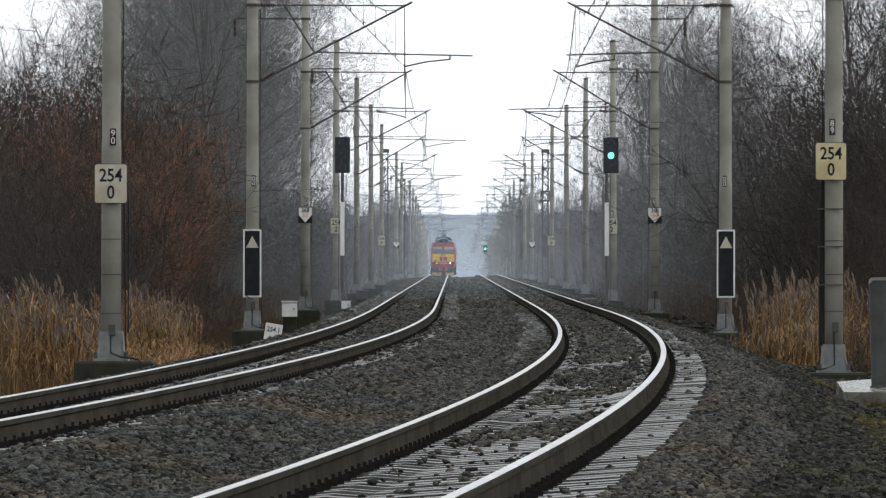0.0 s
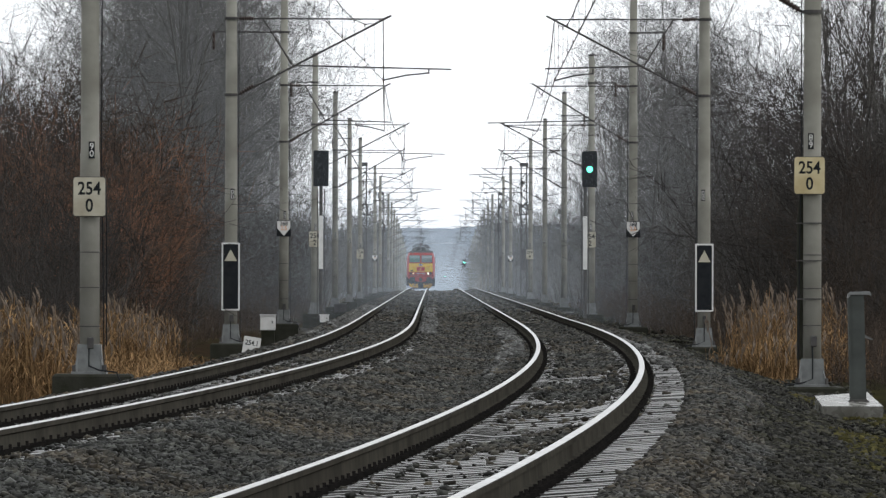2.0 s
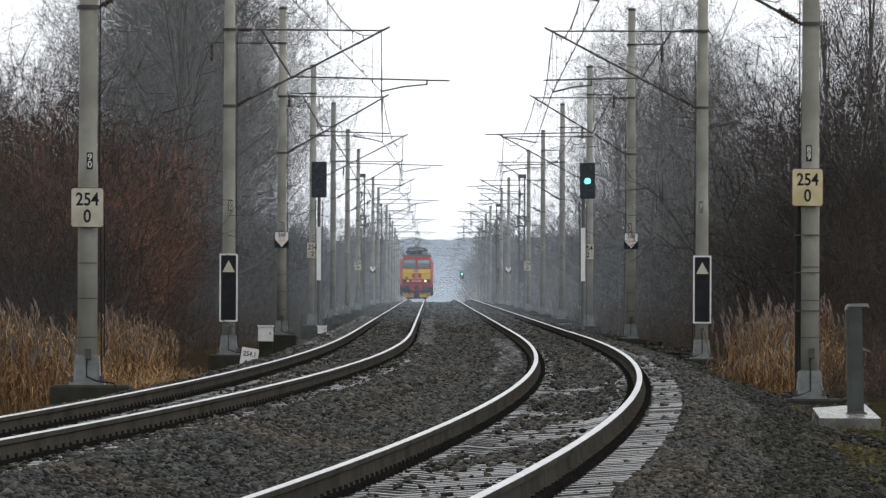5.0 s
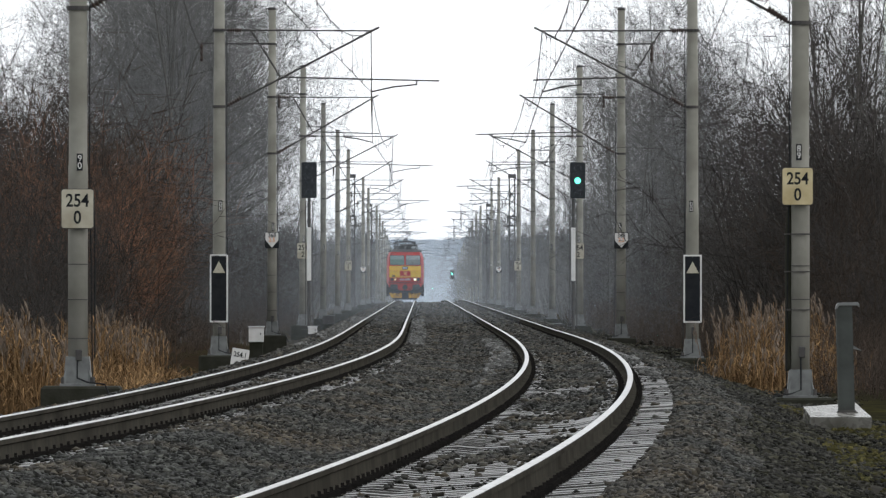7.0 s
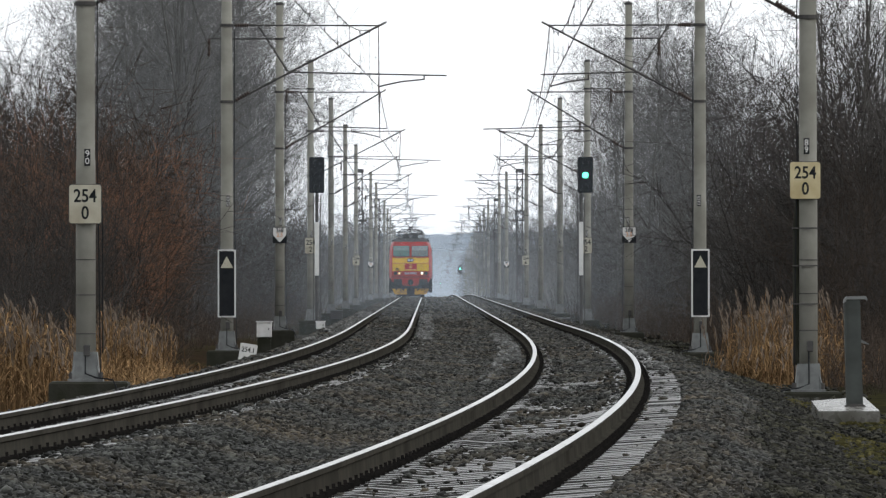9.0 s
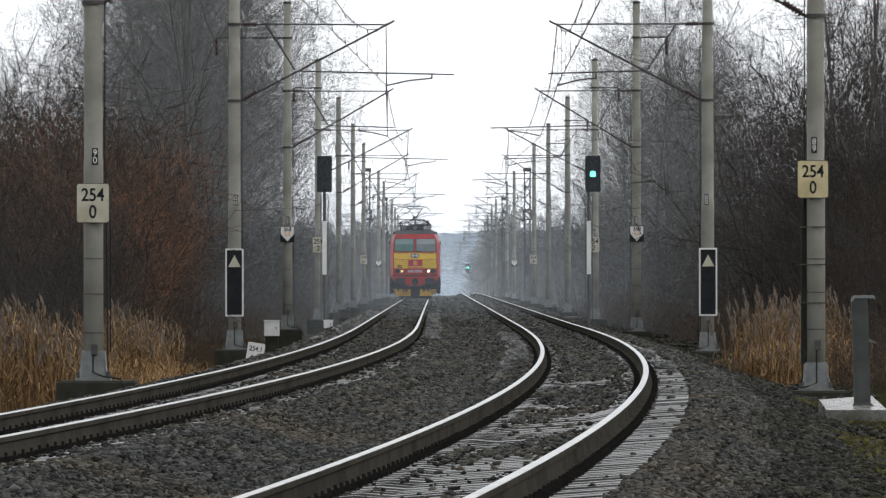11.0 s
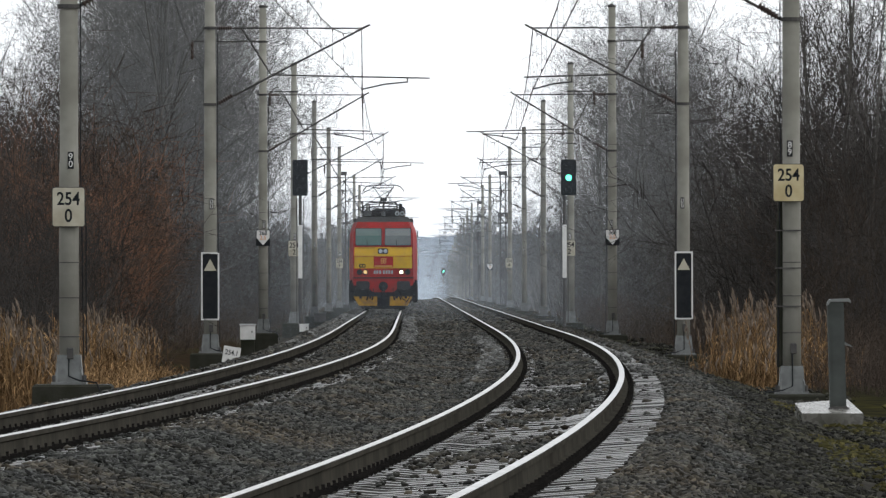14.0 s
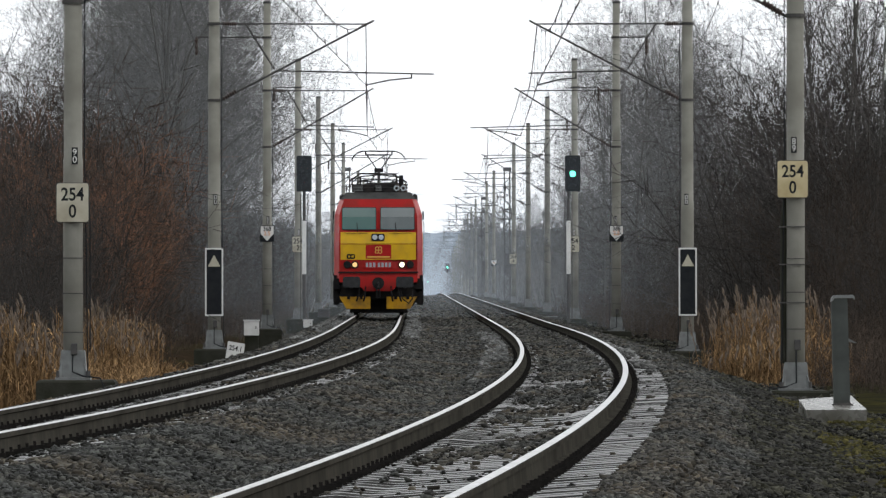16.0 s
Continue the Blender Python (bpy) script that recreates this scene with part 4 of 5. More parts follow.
spots = [(0, x, y, z, 40 * x) for x, y, z in (
    (5.4, 134, 0.74), (5.7, 135, 0.86), (6.0, 136, 0.95), (6.2, 134, 0.98), (6.75, 136, 0.84), (5.55, 137, 0.8), (6.05, 133, 0.9), (6.3, 137, 0.95))]
spots += [(1, x, y, z, 70 * x) for x, y, z in ((7.3, 139, 0.7), (5.15, 137, 0.6), (5.9, 131, 0.9), (-6.1, 128, 0.75), (-6.4, 129, 0.95), (-6.8, 131, 1.0), (-6.6, 164, 1.1), (-6.0, 168, 1.0), (-6.3, 160, 0.95), (-5.7, 156, 0.8), (-6.25, 125, 1.1), (-6.65, 127, 1.2), (-7.0, 130, 1.25), (-6.2, 132, 1.05), (-5.75, 150, 1.0), (-6.1, 153, 1.15))]
spots += [(2, x, y, z, 90 * x) for x, y, z in ((-5.3, 138, 1.0), (-4.9, 140, 0.95), (-5.7, 143, 1.1), (-5.1, 147, 1.1), (-4.75, 152, 0.9), (-5.5, 134, 1.0), (4.95, 132, 0.7), (5.6, 128, 0.7))]
plant(reeds, spots)


# ---- the locomotive ----
RED = mat("red_body_paint", (0.31, 0.01, 0.009), 0.45, vary=(0.27, 0.009, 0.008), scale=1.5, second=(0.21, 0.014, 0.011), second_scale=2.5, spec=0.15)
YELLOW = mat("yellow_body_paint", (0.5, 0.31, 0.01), 0.5, vary=(0.45, 0.27, 0.01), scale=1.8, second=(0.38, 0.23, 0.02), second_scale=3.0, spec=0.18)
PLOUGH = mat("worn_yellow_plough_paint", (0.45, 0.24, 0.008), 0.6, vary=(0.33, 0.17, 0.012), scale=3, second=(0.14, 0.09, 0.03), second_scale=3.5, spec=0.15)
ROOF = mat("grimy_grey_roof", (0.033, 0.033, 0.031), 0.85, vary=(0.019, 0.019, 0.019), scale=2, spec=0.15)
GRIME = mat("black_running_gear", (0.009, 0.009, 0.01), 0.85, vary=(0.018, 0.017, 0.016), scale=5, spec=0.1)
BUFFER = mat("dark_buffer_steel", (0.011, 0.012, 0.014), 0.6, vary=(0.02, 0.021, 0.022), scale=6, spec=0.2)
# Reflections are painted into the panes: one greenish, one grey, both paler at the top.
PANE_GREY = mat("windscreen_grey_reflection", (0.1, 0.118, 0.122), 0.15, vary=(0.065, 0.08, 0.085), scale=1.3, spec=0.3)
PANE_TOP_GREY = mat("grey_pane_top_reflection", (0.165, 0.185, 0.188), 0.4, vary=(0.14, 0.16, 0.165), scale=1.0, spec=0.3)
PANE = mat("windscreen_green_reflection", (0.045, 0.105, 0.096), 0.15, vary=(0.04, 0.09, 0.085), scale=0.8, spec=0.3)
PANE_TOP = mat("pale_pane_top_reflection", (0.115, 0.165, 0.158), 0.4, vary=(0.09, 0.14, 0.133), scale=1.0, spec=0.3)
LAMP_ON = glow("headlamp_lit", (1.0, 0.82, 0.55), 2.6)
LAMP_DIM = glow("headlamp_dim", (1.0, 0.6, 0.25), 0.35)
LAMP_GLASS = mat("lamp_glass", (0.3, 0.34, 0.36), 0.15, vary=(0.22, 0.25, 0.27), scale=10)
EMBLEM = mat("faded_gold_emblem", (0.55, 0.32, 0.06), 0.5, vary=(0.45, 0.26, 0.05), scale=9)


def face(z):
    """How far the raked front lies behind its foremost ridge at a height."""
    return (z - 2.35) * 0.13 if z > 2.35 else (2.35 - z) * 0.09


def on_face(x, z, out=0.0):
    """The pose of a plate on the raked front, standing out by some metres."""
    a = -math.atan(0.13) if z > 2.35 else math.atan(0.09)
    return pose(x, face(z) - out, z, math.degrees(a), 0, 0)


def plate(name, x0, x1, z0, z1, material, parent, out, depth=0.02, corner=0.02, label=""):
    s = Shape().prism(round_box(x1 - x0, z1 - z0, corner), depth, on_face((x0 + x1) / 2, (z0 + z1) / 2, out))
    return part(name, s, material, parent, label)


def disc(x, z, r, out, depth, n=18):
    m = on_face(x, z, out)
    return Shape().prism([(r * math.cos(2 * math.pi * i / n), r * math.sin(2 * math.pi * i / n)) for i in range(n)], depth, m)


def body_shape():
    def ring(y, w, rake):
        pts = [(-w, 1.22), (-w, 2.35), (-w * 0.99, 3.3), (-w * 0.93, 3.6), (-w * 0.86, 3.83), (w * 0.86, 3.83), (w * 0.93, 3.6), (w * 0.99, 3.3), (w, 2.35), (w, 1.22)]
        return [(x, y + (face(z) if rake else 0), z) for x, z in pts]
    length = 16.8
    rows = [ring(0, 1.29, True), ring(0.95, 1.46, False), ring(length - 0.95, 1.46, False)]
    back = [(x, length - (y - 0), z) for x, y, z in ring(0, 1.29, True)]
    rows.append(back)
    s = Shape()
    for r in rows:
        s.v += r
    n = 10
    for i in range(3):
        s.f += [(i * n + j, (i + 1) * n + j, (i + 1) * n + (j + 1) % n, i * n + (j + 1) % n) for j in range(n)]
    s.f += [tuple(range(n)), tuple(3 * n + j for j in range(n - 1, -1, -1))]
    return s


def build_pantograph(y, raised, parent):
    top = 5.46 if raised else 4.62
    arm = Shape()
    knee = (0.0, y + (1.1 if raised else 1.5), 4.84 if raised else 4.42)
    base = (0.0, y - 0.3, 4.3)
    arm.tube([base, knee], 0.05, 6)
    arm.tube([(-0.32, y - 0.3, 4.3), (-0.1, knee[1], knee[2] - 0.05)], 0.03, 5)
    for x in (-0.4, 0.4):
        arm.tube([(0.05 * (1 if x > 0 else -1), knee[1], knee[2]), (x, y, top - 0.12)], 0.022, 5)
    arm.box(0, knee[1], knee[2], 0.3, 0.12, 0.14)
    arm.tube([(-0.42, y, top - 0.12), (0.42, y, top - 0.12)], 0.02, 5)
    pan = part("pantograph", arm, GRIME, parent, "raised dark pantograph" if raised else "folded dark pantograph")
    for dy in (-0.22, 0.22):
        strip = [(-0.9, y + dy, top - 0.3), (-0.85, y + dy, top - 0.19), (-0.72, y + dy, top - 0.06), (-0.54, y + dy, top), (0.54, y + dy, top), (0.72, y + dy, top - 0.06), (0.85, y + dy, top - 0.19), (0.9, y + dy, top - 0.3)]
        part("collector_strip", Shape().tube(strip, 0.02, 5), GRIME, pan)
    for x in (-0.44, 0.44):
        part("head_link", Shape().tube([(x, y - 0.22, top - 0.03), (x, y, top - 0.13), (x, y + 0.22, top - 0.03)], 0.025, 5), GRIME, pan)
    part("base_frame", Shape().box(0, y, 4.26, 1.3, 1.6, 0.06).box(-0.6, y, 4.32, 0.06, 1.8, 0.08).box(0.6, y, 4.32, 0.06, 1.8, 0.08), GRIME, pan)
    for x in (-0.55, 0.55):
        for dy in (-0.7, 0.7):
            part("insulator", Shape().tube([(x, y + dy, 3.98 + 0.05 * i) for i in range(6)], [0.06, 0.1, 0.06, 0.1, 0.06, 0.08], 8), INSUL, pan)


def build_bogie(y, parent):
    frame_s = Shape()
    for x in (-1.15, 1.15):
        frame_s.box(x, y, 0.72, 0.14, 4.3, 0.3, cut=0.03)
        for dy in (-1.6, 1.6):
            frame_s.box(x * 1.04, y + dy, 0.62, 0.2, 0.5, 0.42, cut=0.04)
    frame_s.box(0, y, 0.72, 2.2, 0.5, 0.3).box(0, y - 2.0, 0.72, 2.2, 0.2, 0.22).box(0, y + 2.0, 0.72, 2.2, 0.2, 0.22)
    bogie = part("bogie", frame_s, GRIME, parent, "black bogie frame")
    for dy in (-1.6, 1.6):
        for x in (-0.753, 0.753):
            part("wheel", Shape().tube([(x - 0.065, y + dy, 0.625), (x + 0.065, y + dy, 0.625)], 0.625, 28), GRIME, bogie)
        part("axle", Shape().tube([(-1.1, y + dy, 0.625), (1.1, y + dy, 0.625)], 0.09, 8), GRIME, bogie)


def build_locomotive():
    thing = empty("locomotive")
    tagged(thing, "red and yellow electric locomotive with raised pantograph and lit headlamps", "locomotive")
    body = part("body", body_shape(), RED, thing, "glossy red body")
    roof = Shape()
    for y0, y1, w, z in ((0.35, 16.45, 1.24, 4.0),):
        roof.v = [(-w, y0, 3.825), (w, y0, 3.825), (w * 0.86, y0 + 0.5, 4.06), (-w * 0.86, y0 + 0.5, 4.06), (-w, y1, 3.825), (w, y1, 3.825), (w * 0.86, y1 - 0.5, 4.06), (-w * 0.86, y1 - 0.5, 4.06)]
        roof.f = [(0, 1, 2, 3), (1, 5, 6, 2), (3, 2, 6, 7), (0, 3, 7, 4), (4, 7, 6, 5)]
    part("roof", roof, ROOF, thing, "grimy grey roof")
    for sx in (-1, 1):
        part("roof_edge", Shape().tube([(sx * 1.2, 1.0, 3.9), (sx * 1.2, 15.8, 3.9)], 0.1, 8), ROOF, thing)
        part("side_stripe", Shape().box(sx * 1.462, 8.4, 2.25, 0.012, 14.6, 0.95), YELLOW, thing, "yellow side band")
        for y in (0.98, 1.75):
            part("handrail", Shape().tube([(sx * 1.47, y, 1.3), (sx * 1.505, y, 1.4), (sx * 1.505, y, 3.0), (sx * 1.47, y, 3.1)], 0.012, 5), GRIME, thing, "cab door handrail")
        part("side_skirt", Shape().box(sx * 1.37, 1.0, 1.08, 0.2, 1.1, 0.5, cut=0.02), GRIME, thing, "dark cab side skirt")
        part("mirror", Shape().box(sx * 1.48, 0.9, 3.3, 0.05, 0.06, 0.3, cut=0.02), GRIME, thing)
        part("step", Shape().box(sx * 1.38, 1.35, 0.62, 0.2, 0.5, 0.55), GRIME, thing, "dark cab step")
    # front: panels, windscreens, lamps
    plate("upper_panel", -1.24, 1.24, 2.36, 2.74, YELLOW, body, 0.012, label="bright yellow upper panel")
    plate("lower_panel", -1.24, 1.24, 1.83, 2.34, YELLOW, body, 0.012, label="yellow lower panel")
    for x0, x1 in ((-1.18, -0.085), (0.085, 1.18)):
        green = x0 < 0
        plate("window_rim", x0 - 0.02, x1 + 0.02, 2.81, 3.565, BUFFER, body, 0.008, 0.014, 0.04, "dark rubber window seal")
        pane = plate("windscreen", x0, x1, 2.83, 3.545, PANE if green else PANE_GREY, body, 0.014, 0.014, 0.03, "windscreen with a greenish reflection in its colour" if green else "windscreen with a grey reflection in its colour")
        # Strip added for the paler reflection in the upper pane.
        plate("sun_blind", x0 + 0.01, x1 - 0.01, 3.24, 3.54, PANE_TOP if green else PANE_TOP_GREY, pane, 0.02, 0.012, 0.025, "paler upper pane with reflection in its colour")
        wx = x0 + 0.5
        part("wiper", Shape().tube([(wx, face(2.78) - 0.05, 2.76), (wx - 0.02, face(3.0) - 0.06, 3.05)], 0.012, 4), GRIME, body)
    plate("grab_rail", -1.1, -0.35, 2.70, 2.715, GRIME, body, 0.05, 0.015, 0.005)
    plate("grab_rail", 0.35, 1.1, 2.70, 2.715, GRIME, body, 0.05, 0.015, 0.005)
    box_s = plate("top_lamp_box", -0.23, 0.21, 2.45, 2.69, GRIME, body, 0.03, 0.05, 0.06, "dark twin lamp housing")
    for x in (-0.11, 0.095):
        part("lamp", disc(x, 2.57, 0.085, 0.065, 0.03), LAMP_GLASS, box_s, "pale unlit lamp")
    emb = plate("crest_panel", -0.41, 0.43, 1.87, 2.33, RED, body, 0.024, 0.014, 0.01, "red crest panel")
    for a in range(4):
        ex, ez = 0.01 + 0.075 * math.cos(radians(45 + 90 * a)), 2.15 + 0.075 * math.sin(radians(45 + 90 * a))
        n = 14
        ring = Shape()
        for i in range(n):
            t0 = 2 * math.pi * i / n
            c0 = on_face(ex, ez, 0.036) @ Vector((0.055 * math.cos(t0), 0, 0.055 * math.sin(t0)))
            c1 = on_face(ex, ez, 0.036) @ Vector((0.055 * math.cos(t0 + 0.45), 0, 0.055 * math.sin(t0 + 0.45)))
            ring.tube([c0, c1], 0.014, 4, False)
        part("crest_ring", ring, EMBLEM, emb)
    plate("crest_bar", -0.37, 0.39, 1.905, 1.95, EMBLEM, emb, 0.033, 0.006, 0.005)
    logo = plate("logo", -1.04, -0.76, 1.86, 2.02, GRIME, body, 0.02, 0.01, 0.05)
    plate("logo_gap", -0.99, -0.92, 1.91, 1.97, YELLOW, logo, 0.028, 0.008, 0.02)
    plate("logo_gap", -0.88, -0.8, 1.91, 1.97, YELLOW, logo, 0.028, 0.008, 0.02)
    num = plate("number_board", -0.46, 0.47, 1.55, 1.78, RED, body, 0.016, 0.014, 0.02)
    for i in range(7):
        x = -0.37 + 0.118 * i + (0.04 if i > 2 else 0)
        plate("number_bar", x - 0.04, x + 0.04, 1.59, 1.74, LAMP_GLASS, num, 0.024, 0.008, 0.01, "pale bar")
    for x, r, m, lab in ((-1.02, 0.105, GRIME, "dark unlit lamp"), (-0.77, 0.09, LAMP_DIM, "dim warm lamp"), (0.78, 0.09, LAMP_ON, "bright white headlamp"), (1.05, 0.105, GRIME, "dark unlit lamp")):
        rim = part("lamp_rim", disc(x, 1.67, 0.125, 0.02, 0.05), GRIME, body)
        part("headlamp", disc(x, 1.67, r * 0.9, 0.05, 0.03), m, rim, lab)
    # buffer beam, coupling, buffers, ploughs
    beam = Shape().prism([(-1.3, 0.3), (1.3, 0.3), (1.28, 0.0), (0.66, -0.08), (0.45, -0.3), (-0.45, -0.3), (-0.66, -0.08), (-1.28, 0.0)], 0.3, pose(0, 0.2, 1.1))
    part("buffer_beam", beam, RED, thing, "red buffer beam")
    part("ledge", Shape().box(0, 0.1, 1.42, 2.62, 0.25, 0.05), GRIME, thing)
    for sx in (-0.875, 0.875):
        stem = part("buffer", Shape().tube([(sx, 0.1, 1.06), (sx, -0.45, 1.06)], [0.16, 0.13], 14), BUFFER, thing, "dark steel buffer")
        part("buffer_head", Shape().prism(round_box(0.58, 0.36, 0.08), 0.05, pose(sx, -0.5, 1.1)), BUFFER, stem)
    hook = part("coupling", Shape().tube([(0, 0.1, 1.06), (0, -0.25, 1.06)], [0.2, 0.2], 16), GRIME, thing, "dark coupling and hook")
    part("hook", Shape().tube([(0, -0.2, 1.06), (0, -0.42, 1.05), (0, -0.46, 0.92)], 0.04, 6), BUFFER, hook)
    part("screw_link", Shape().tube([(0.03, -0.35, 1.0), (0.05, -0.3, 0.6), (-0.05, -0.25, 0.55), (-0.04, -0.33, 0.98)], 0.03, 5), GRIME, hook)
    part("underframe", Shape().box(0, 8.4, 1.0, 2.7, 15.4, 0.46), GRIME, thing)
    part("transformer_tank", Shape().box(0, 8.4, 0.6, 2.4, 4.4, 0.6, cut=0.05), GRIME, thing)
    part("front_gear", Shape().box(0, 0.75, 0.78, 2.5, 0.6, 0.5, cut=0.03), GRIME, thing)
    # Two black blocks added to imitate the shade below the front.
    part("guard_iron", Shape().box(0, 1.3, 0.36, 1.9, 0.2, 0.56, cut=0.03), GRIME, thing, "black block standing in for shade below the front")
    part("brake_gear", Shape().box(0, 1.9, 0.3, 1.7, 0.3, 0.4, cut=0.03), GRIME, thing)
    for x0, x1 in ((-1.28, -0.26), (0.27, 1.27)):
        pl = Shape().prism([(x0 + (0.22 if x0 < 0 else 0), 0.22), (x1 - (0 if x0 < 0 else 0.22), 0.22), (x1, 0.3 if x0 < 0 else 0.62), (x1, 0.62), (x0, 0.62), (x0, 0.62 if x0 < 0 else 0.3)], 0.05, pose(0, 0.3, 0))
        pg = part("plough", pl, PLOUGH, thing, "worn yellow plough plate")
        for bx in (x0 + 0.3, x1 - 0.3):
            part("bracket", Shape().box(bx, 0.28, 0.62, 0.1, 0.1, 0.18), GRIME, pg)
    for x in (-0.62, -0.42, 0.42, 0.66):
        part("brake_hose", Shape().tube([(x, 0.05, 0.95), (x * 1.02, -0.1, 0.75), (x * 1.1, -0.12, 0.55), (x * 1.15, 0.0, 0.48)], 0.03, 6), GRIME, thing)
    part("cable", Shape().tube([(0.72, 0.1, 0.85), (0.8, -0.05, 0.55), (1.0, -0.1, 0.4), (1.12, -0.05, 0.55), (1.12, 0.1, 0.85)], 0.025, 6), GRIME, thing)
    build_bogie(4.2, thing)
    build_bogie(12.6, thing)
    # roof equipment
    build_pantograph(3.6, True, thing)
    build_pantograph(13.0, False, thing)
    part("roof_cabinet", Shape().box(-0.1, 5.9, 4.18, 1.1, 1.6, 0.28, cut=0.05), GRIME, thing, "dark roof equipment box")
    part("breaker", Shape().box(-0.25, 2.5, 4.22, 0.5, 0.5, 0.32, cut=0.06), GRIME, thing, "dark main breaker housing")
    part("resistor_box", Shape().box(0.35, 7.5, 4.28, 0.7, 1.4, 0.36, cut=0.05), GRIME, thing)
    part("arrester", Shape().tube([(0.75, 3.0, 4.05), (0.75, 3.0, 4.65)], [0.1, 0.07], 10), GRIME, thing)
    part("conductor_frame", Shape().tube([(-0.95, 2.2, 4.45), (-0.6, 2.3, 4.7), (0.5, 2.4, 4.68), (0.95, 2.2, 4.4)], 0.03, 5), GRIME, thing)
    part("roof_duct", Shape().box(0.0, 1.9, 4.14, 1.3, 0.8, 0.2, cut=0.04), GRIME, thing)
    for x, y in ((0.62, 2.0), (0.86, 2.2), (-0.7, 2.1)):
        part("roof_insulator", Shape().tube([(x, y, 4.05 + 0.06 * i) for i in range(6)], [0.09, 0.11, 0.07, 0.11, 0.07, 0.05], 10), INSUL, thing)
    part("busbar", Shape().tube([(-0.9, 1.9, 4.5), (-0.9, 5.5, 4.5), (-0.3, 8.0, 4.5), (-0.3, 12.5, 4.5)], 0.025, 5), GRIME, thing)
    part("busbar", Shape().tube([(0.8, 1.9, 4.42), (0.8, 6.0, 4.55), (0.3, 12.5, 4.5)], 0.025, 5), GRIME, thing)
    part("roof_front_housing", Shape().box(0.0, 1.35, 4.06, 1.0, 0.5, 0.36, cut=0.03), GRIME, thing, "black housing at the front of the roof")
    for x in (0.6, 0.82):
        ring = Shape()
        for i in range(16):
            a, c = 2 * math.pi * i / 16, 2 * math.pi * (i + 1) / 16
            ring.tube([(x + 0.075 * math.cos(a), 1.3, 4.2 + 0.075 * math.sin(a)), (x + 0.075 * math.cos(c), 1.3, 4.2 + 0.075 * math.sin(c))], 0.025, 6, False)
        part("coil", ring, LAMP_GLASS, thing, "pale ceramic coil")
    for x, w in ((-0.68, 0.34), (0.0, 0.2)):
        for i in range(4):
            part("louvre", Shape().box(x, 1.05, 4.12 + 0.05 * i, w, 0.03, 0.025), GALV, thing)
        part("louvre_frame", Shape().box(x, 1.1, 4.2, w + 0.05, 0.06, 0.26), GRIME, thing)
    # Hoop added near the front for the folded pantograph's curved horns.
    part("hoop", Shape().tube([(-0.93, 2.7, 4.3), (-0.85, 2.7, 4.45), (-0.62, 2.7, 4.6), (0.0, 2.7, 4.66), (0.62, 2.7, 4.6), (0.85, 2.7, 4.45), (0.93, 2.7, 4.3)], 0.022, 5), GRIME, thing, "thin hoop standing in for the folded pantograph's horns")
    part("hoop_leg", Shape().tube([(-0.6, 2.7, 4.05), (-0.6, 2.7, 4.6)], 0.03, 6), GRIME, thing)
    part("hoop_leg", Shape().tube([(0.6, 2.7, 4.05), (0.6, 2.7, 4.6)], 0.03, 6), GRIME, thing)
    for sx in (-1, 1):
        part("corner_steps", Shape().box(sx * 1.36, 0.55, 0.9, 0.26, 0.3, 0.06).box(sx * 1.36, 0.55, 0.62, 0.26, 0.3, 0.06).box(sx * 1.46, 0.5, 0.8, 0.05, 0.05, 0.7), GRIME, thing, "dark corner steps")
        part("roof_rail", Shape().tube([(sx * 0.95, 2.0, 4.2), (sx * 0.95, 2.0, 4.35), (sx * 0.95, 6.0, 4.35)], 0.02, 5), GRIME, thing)
        part("horn", Shape().tube([(sx * 0.35, 0.9, 4.1), (sx * 0.35, 0.6, 4.14)], [0.03, 0.08], 8), GRIME, thing)
    return thing


loco = build_locomotive()


# ---- small trackside things ----
def build_post():
    """A sheet-steel post with a cap, on a damp concrete slab; place and tilt fit the camera's view."""
    x, y, z = 5.12, 97.0, -0.4
    slab = tagged(empty("concrete_slab", pose(x + 0.05, y, z, 11.0, 0, 2)), "pale damp concrete slab, tilted, beside the verge", "slab")
    part("slab_top", Shape().prism([(-0.39, 0.0), (0.36, -0.01), (0.24, 0.85), (-0.43, 0.62)], 0.17, pose(0, 0, -0.085, -90, 0, 0)), SLAB, slab)
    thing = tagged(empty("marker_post", pose(x + 0.12, y + 0.36, z + 0.045, 0, -1.5, 0)), "grey-green sheet steel post with a bent-over cap", "post")
    part("shaft", Shape().prism(round_box(0.2, 1.32, 0.02), 0.14, pose(0, 0, 0.66)), POST, thing)
    part("rib", Shape().box(-0.085, -0.08, 0.66, 0.03, 0.02, 1.26), POST, thing)
    part("cap", Shape().prism([(-0.105, -0.05), (-0.09, -0.05), (-0.06, -0.005), (0.17, -0.01), (0.19, -0.03), (0.19, 0.0), (0.17, 0.03), (-0.06, 0.03), (-0.095, 0.0)], 0.17, pose(0, 0, 1.33)), GALV, thing, "pale metal cap")
    part("flap", Shape().prism([(0.095, 0.03), (0.2, -0.03), (0.2, -0.04), (0.095, -0.01)], 0.1, pose(0, 0, 0.8)), GALV, thing, "pale bent tab")
    foot = Shape().prism([(-0.14, 0.0), (0.14, 0.0), (0.1, 0.035), (-0.1, 0.035)], 0.2, Matrix.Translation((0, 0, 0.0)))
    part("foot_plate", foot, DARK_STEEL, thing)


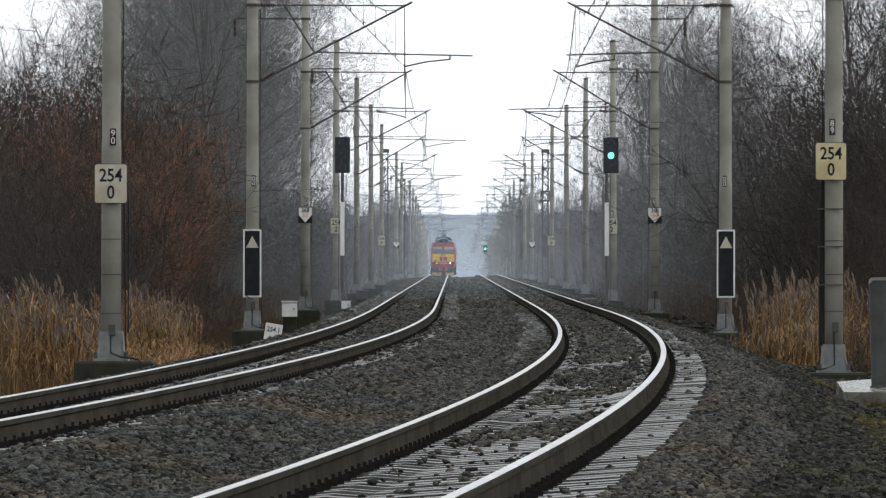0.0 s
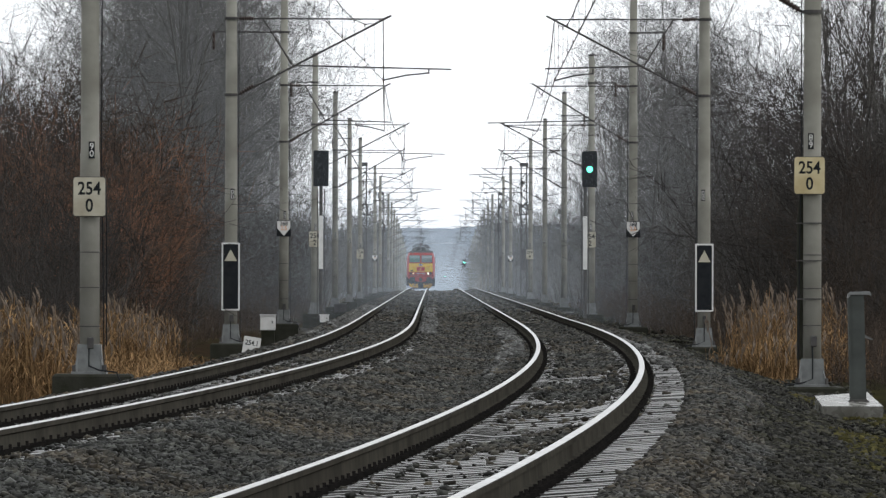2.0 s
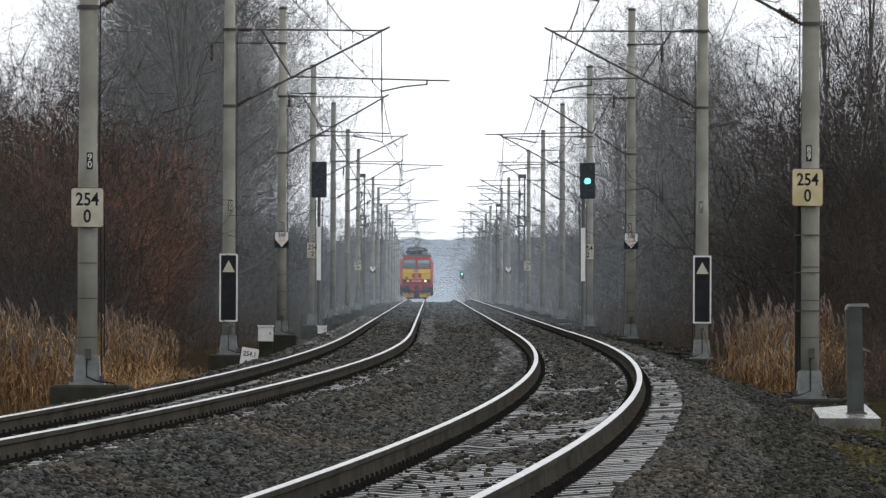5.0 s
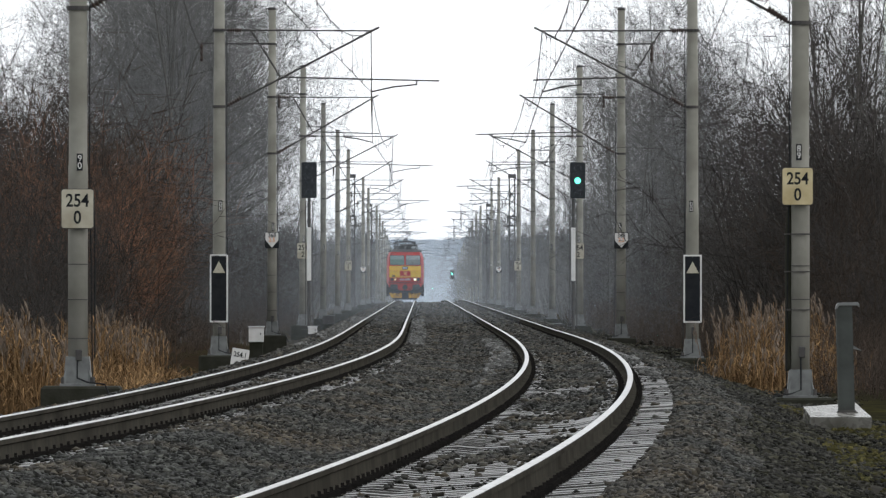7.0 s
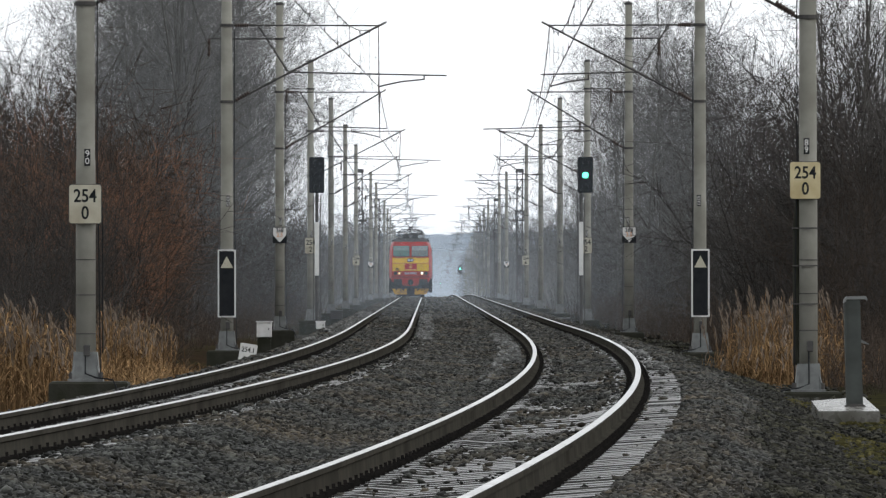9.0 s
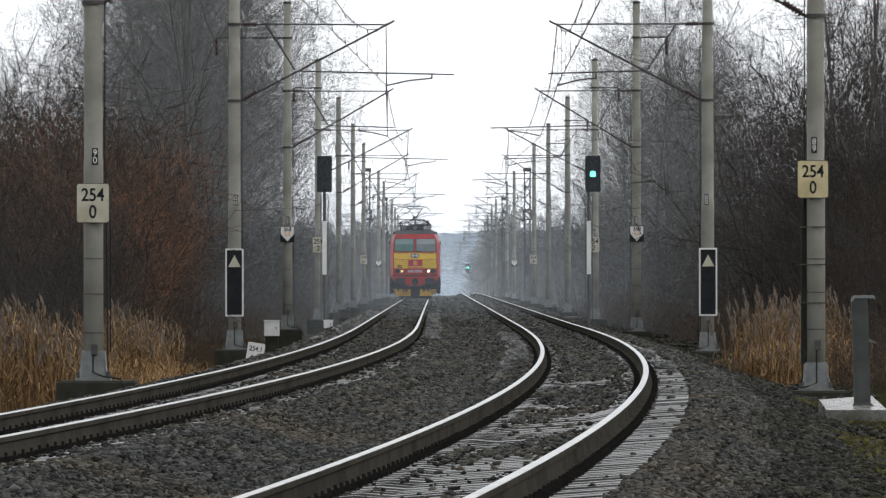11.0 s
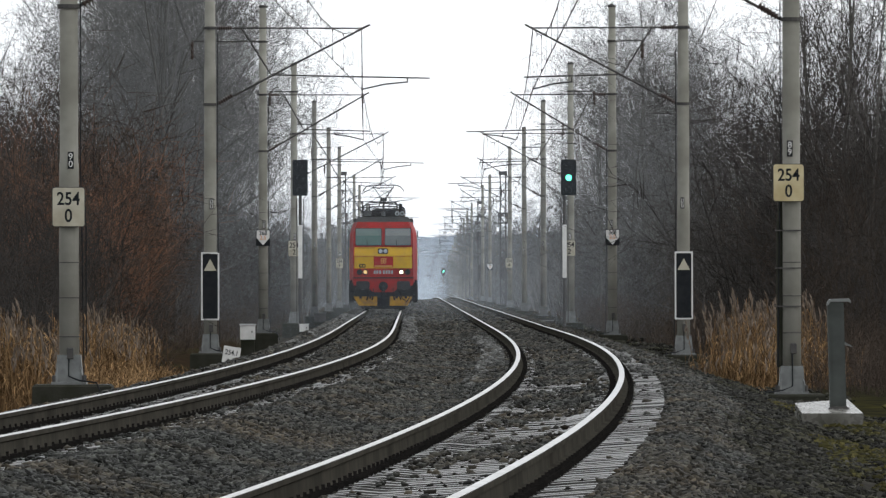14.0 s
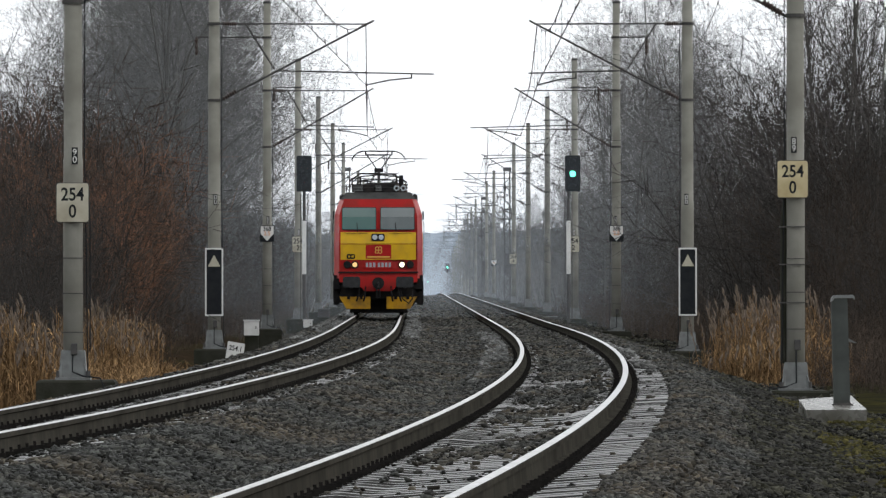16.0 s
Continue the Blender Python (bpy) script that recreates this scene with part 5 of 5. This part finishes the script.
def build_panel():
    thing = tagged(empty("leaning_sign", pose(-3.84, 166.0, -0.58, 0, 9, 0)), "small white leaning plate with black numerals", "sign")
    part("plate", Shape().prism(round_box(0.36, 0.46, 0.02), 0.05, pose(0, 0, 0.23)), WHITE, thing)
    text_mesh("254.1", 0.15, BLACK, thing, pose(0, -0.028, 0.33) @ Matrix.Diagonal((0.85, 1, 1, 1)))
    part("prop", Shape().box(0, 0.06, 0.1, 0.05, 0.06, 0.3), GALV, thing)


def build_cabinet(x, y, z, w, h, name, label, material):
    thing = tagged(empty(name, pose(x, y, z)), label, "cabinet")
    part("housing", Shape().box(0, 0, h / 2, w, 0.4, h, cut=0.015), material, thing)
    part("lid", Shape().box(0, 0, h + 0.015, w + 0.05, 0.46, 0.03), WHITE if material is WHITE else GALV, thing)
    part("lock", Shape().box(w * 0.3, -0.21, h * 0.55, 0.03, 0.02, 0.06), DARK_STEEL, thing)
    part("plinth", Shape().box(0, 0, -0.25, w * 0.9, 0.36, 0.5), FOUND, thing)


def build_far_signal():
    thing = tagged(empty("railway_signal", pose(4.55, 1150, grade(1150))), "distant signal showing green in the haze", "railway signal", "signals")
    part("mast", Shape().tube([(0, 0, -0.6), (0, 0, 5.2)], 0.055, 8), GALV, thing)
    part("signal_head", Shape().prism(round_box(0.6, 1.3, 0.05), 0.2, pose(0, -0.15, 5.35)), BLACK, thing)
    part("lens", Shape().tube([(0, -0.26, 5.45), (0, -0.3, 5.45)], 0.12, 12), GREEN_LIGHT, thing, "green lit lens")


def build_far_lamp():
    thing = tagged(empty("lamp_post", pose(1.74, 1180, grade(1180))), "short post with a small greenish light far off", "lamp")
    part("post", Shape().tube([(0, 0, -0.5), (0, 0, 3.5)], 0.03, 6), GALV, thing)
    part("lamp_head", Shape().tube([(0, -0.1, 3.6), (0, -0.02, 3.6)], 0.03, 10), GREEN_LIGHT, thing, "small lit lamp")


build_post()
build_far_lamp()
build_panel()
build_cabinet(-4.66, 224.0, -0.4, 0.42, 0.42, "relay_box", "small white lineside relay box on a concrete plinth", WHITE)
build_cabinet(-3.85, 330.0, -0.42, 0.5, 0.36, "cable_box", "low dark lineside cable box", DARK_STEEL)
build_cabinet(-3.9, 285.0, -0.55, 0.32, 0.26, "small_box", "low white lineside box by the signal", WHITE)
build_cabinet(4.95, 292.0, -0.55, 0.5, 0.34, "cable_box", "low dark lineside cable box by the signal", DARK_STEEL)
build_far_signal()

build_track("track_near", RIGHT_TRACK, 34.0)
build_track("track_far", LEFT_TRACK, 46.0)


def motions():
    """The locomotive runs towards the camera at an even speed on the far track."""
    rows = []
    for i in range(33):
        t = i * 0.5
        y = 260.2 + 40.3 * (16 - t)
        slope = math.degrees(math.atan((grade(y + 8) - grade(y)) / 8))
        rows.append((t, pose(LEFT_TRACK, y, grade(y), slope, 0, 0)))
    walk(loco, rows)


motions()
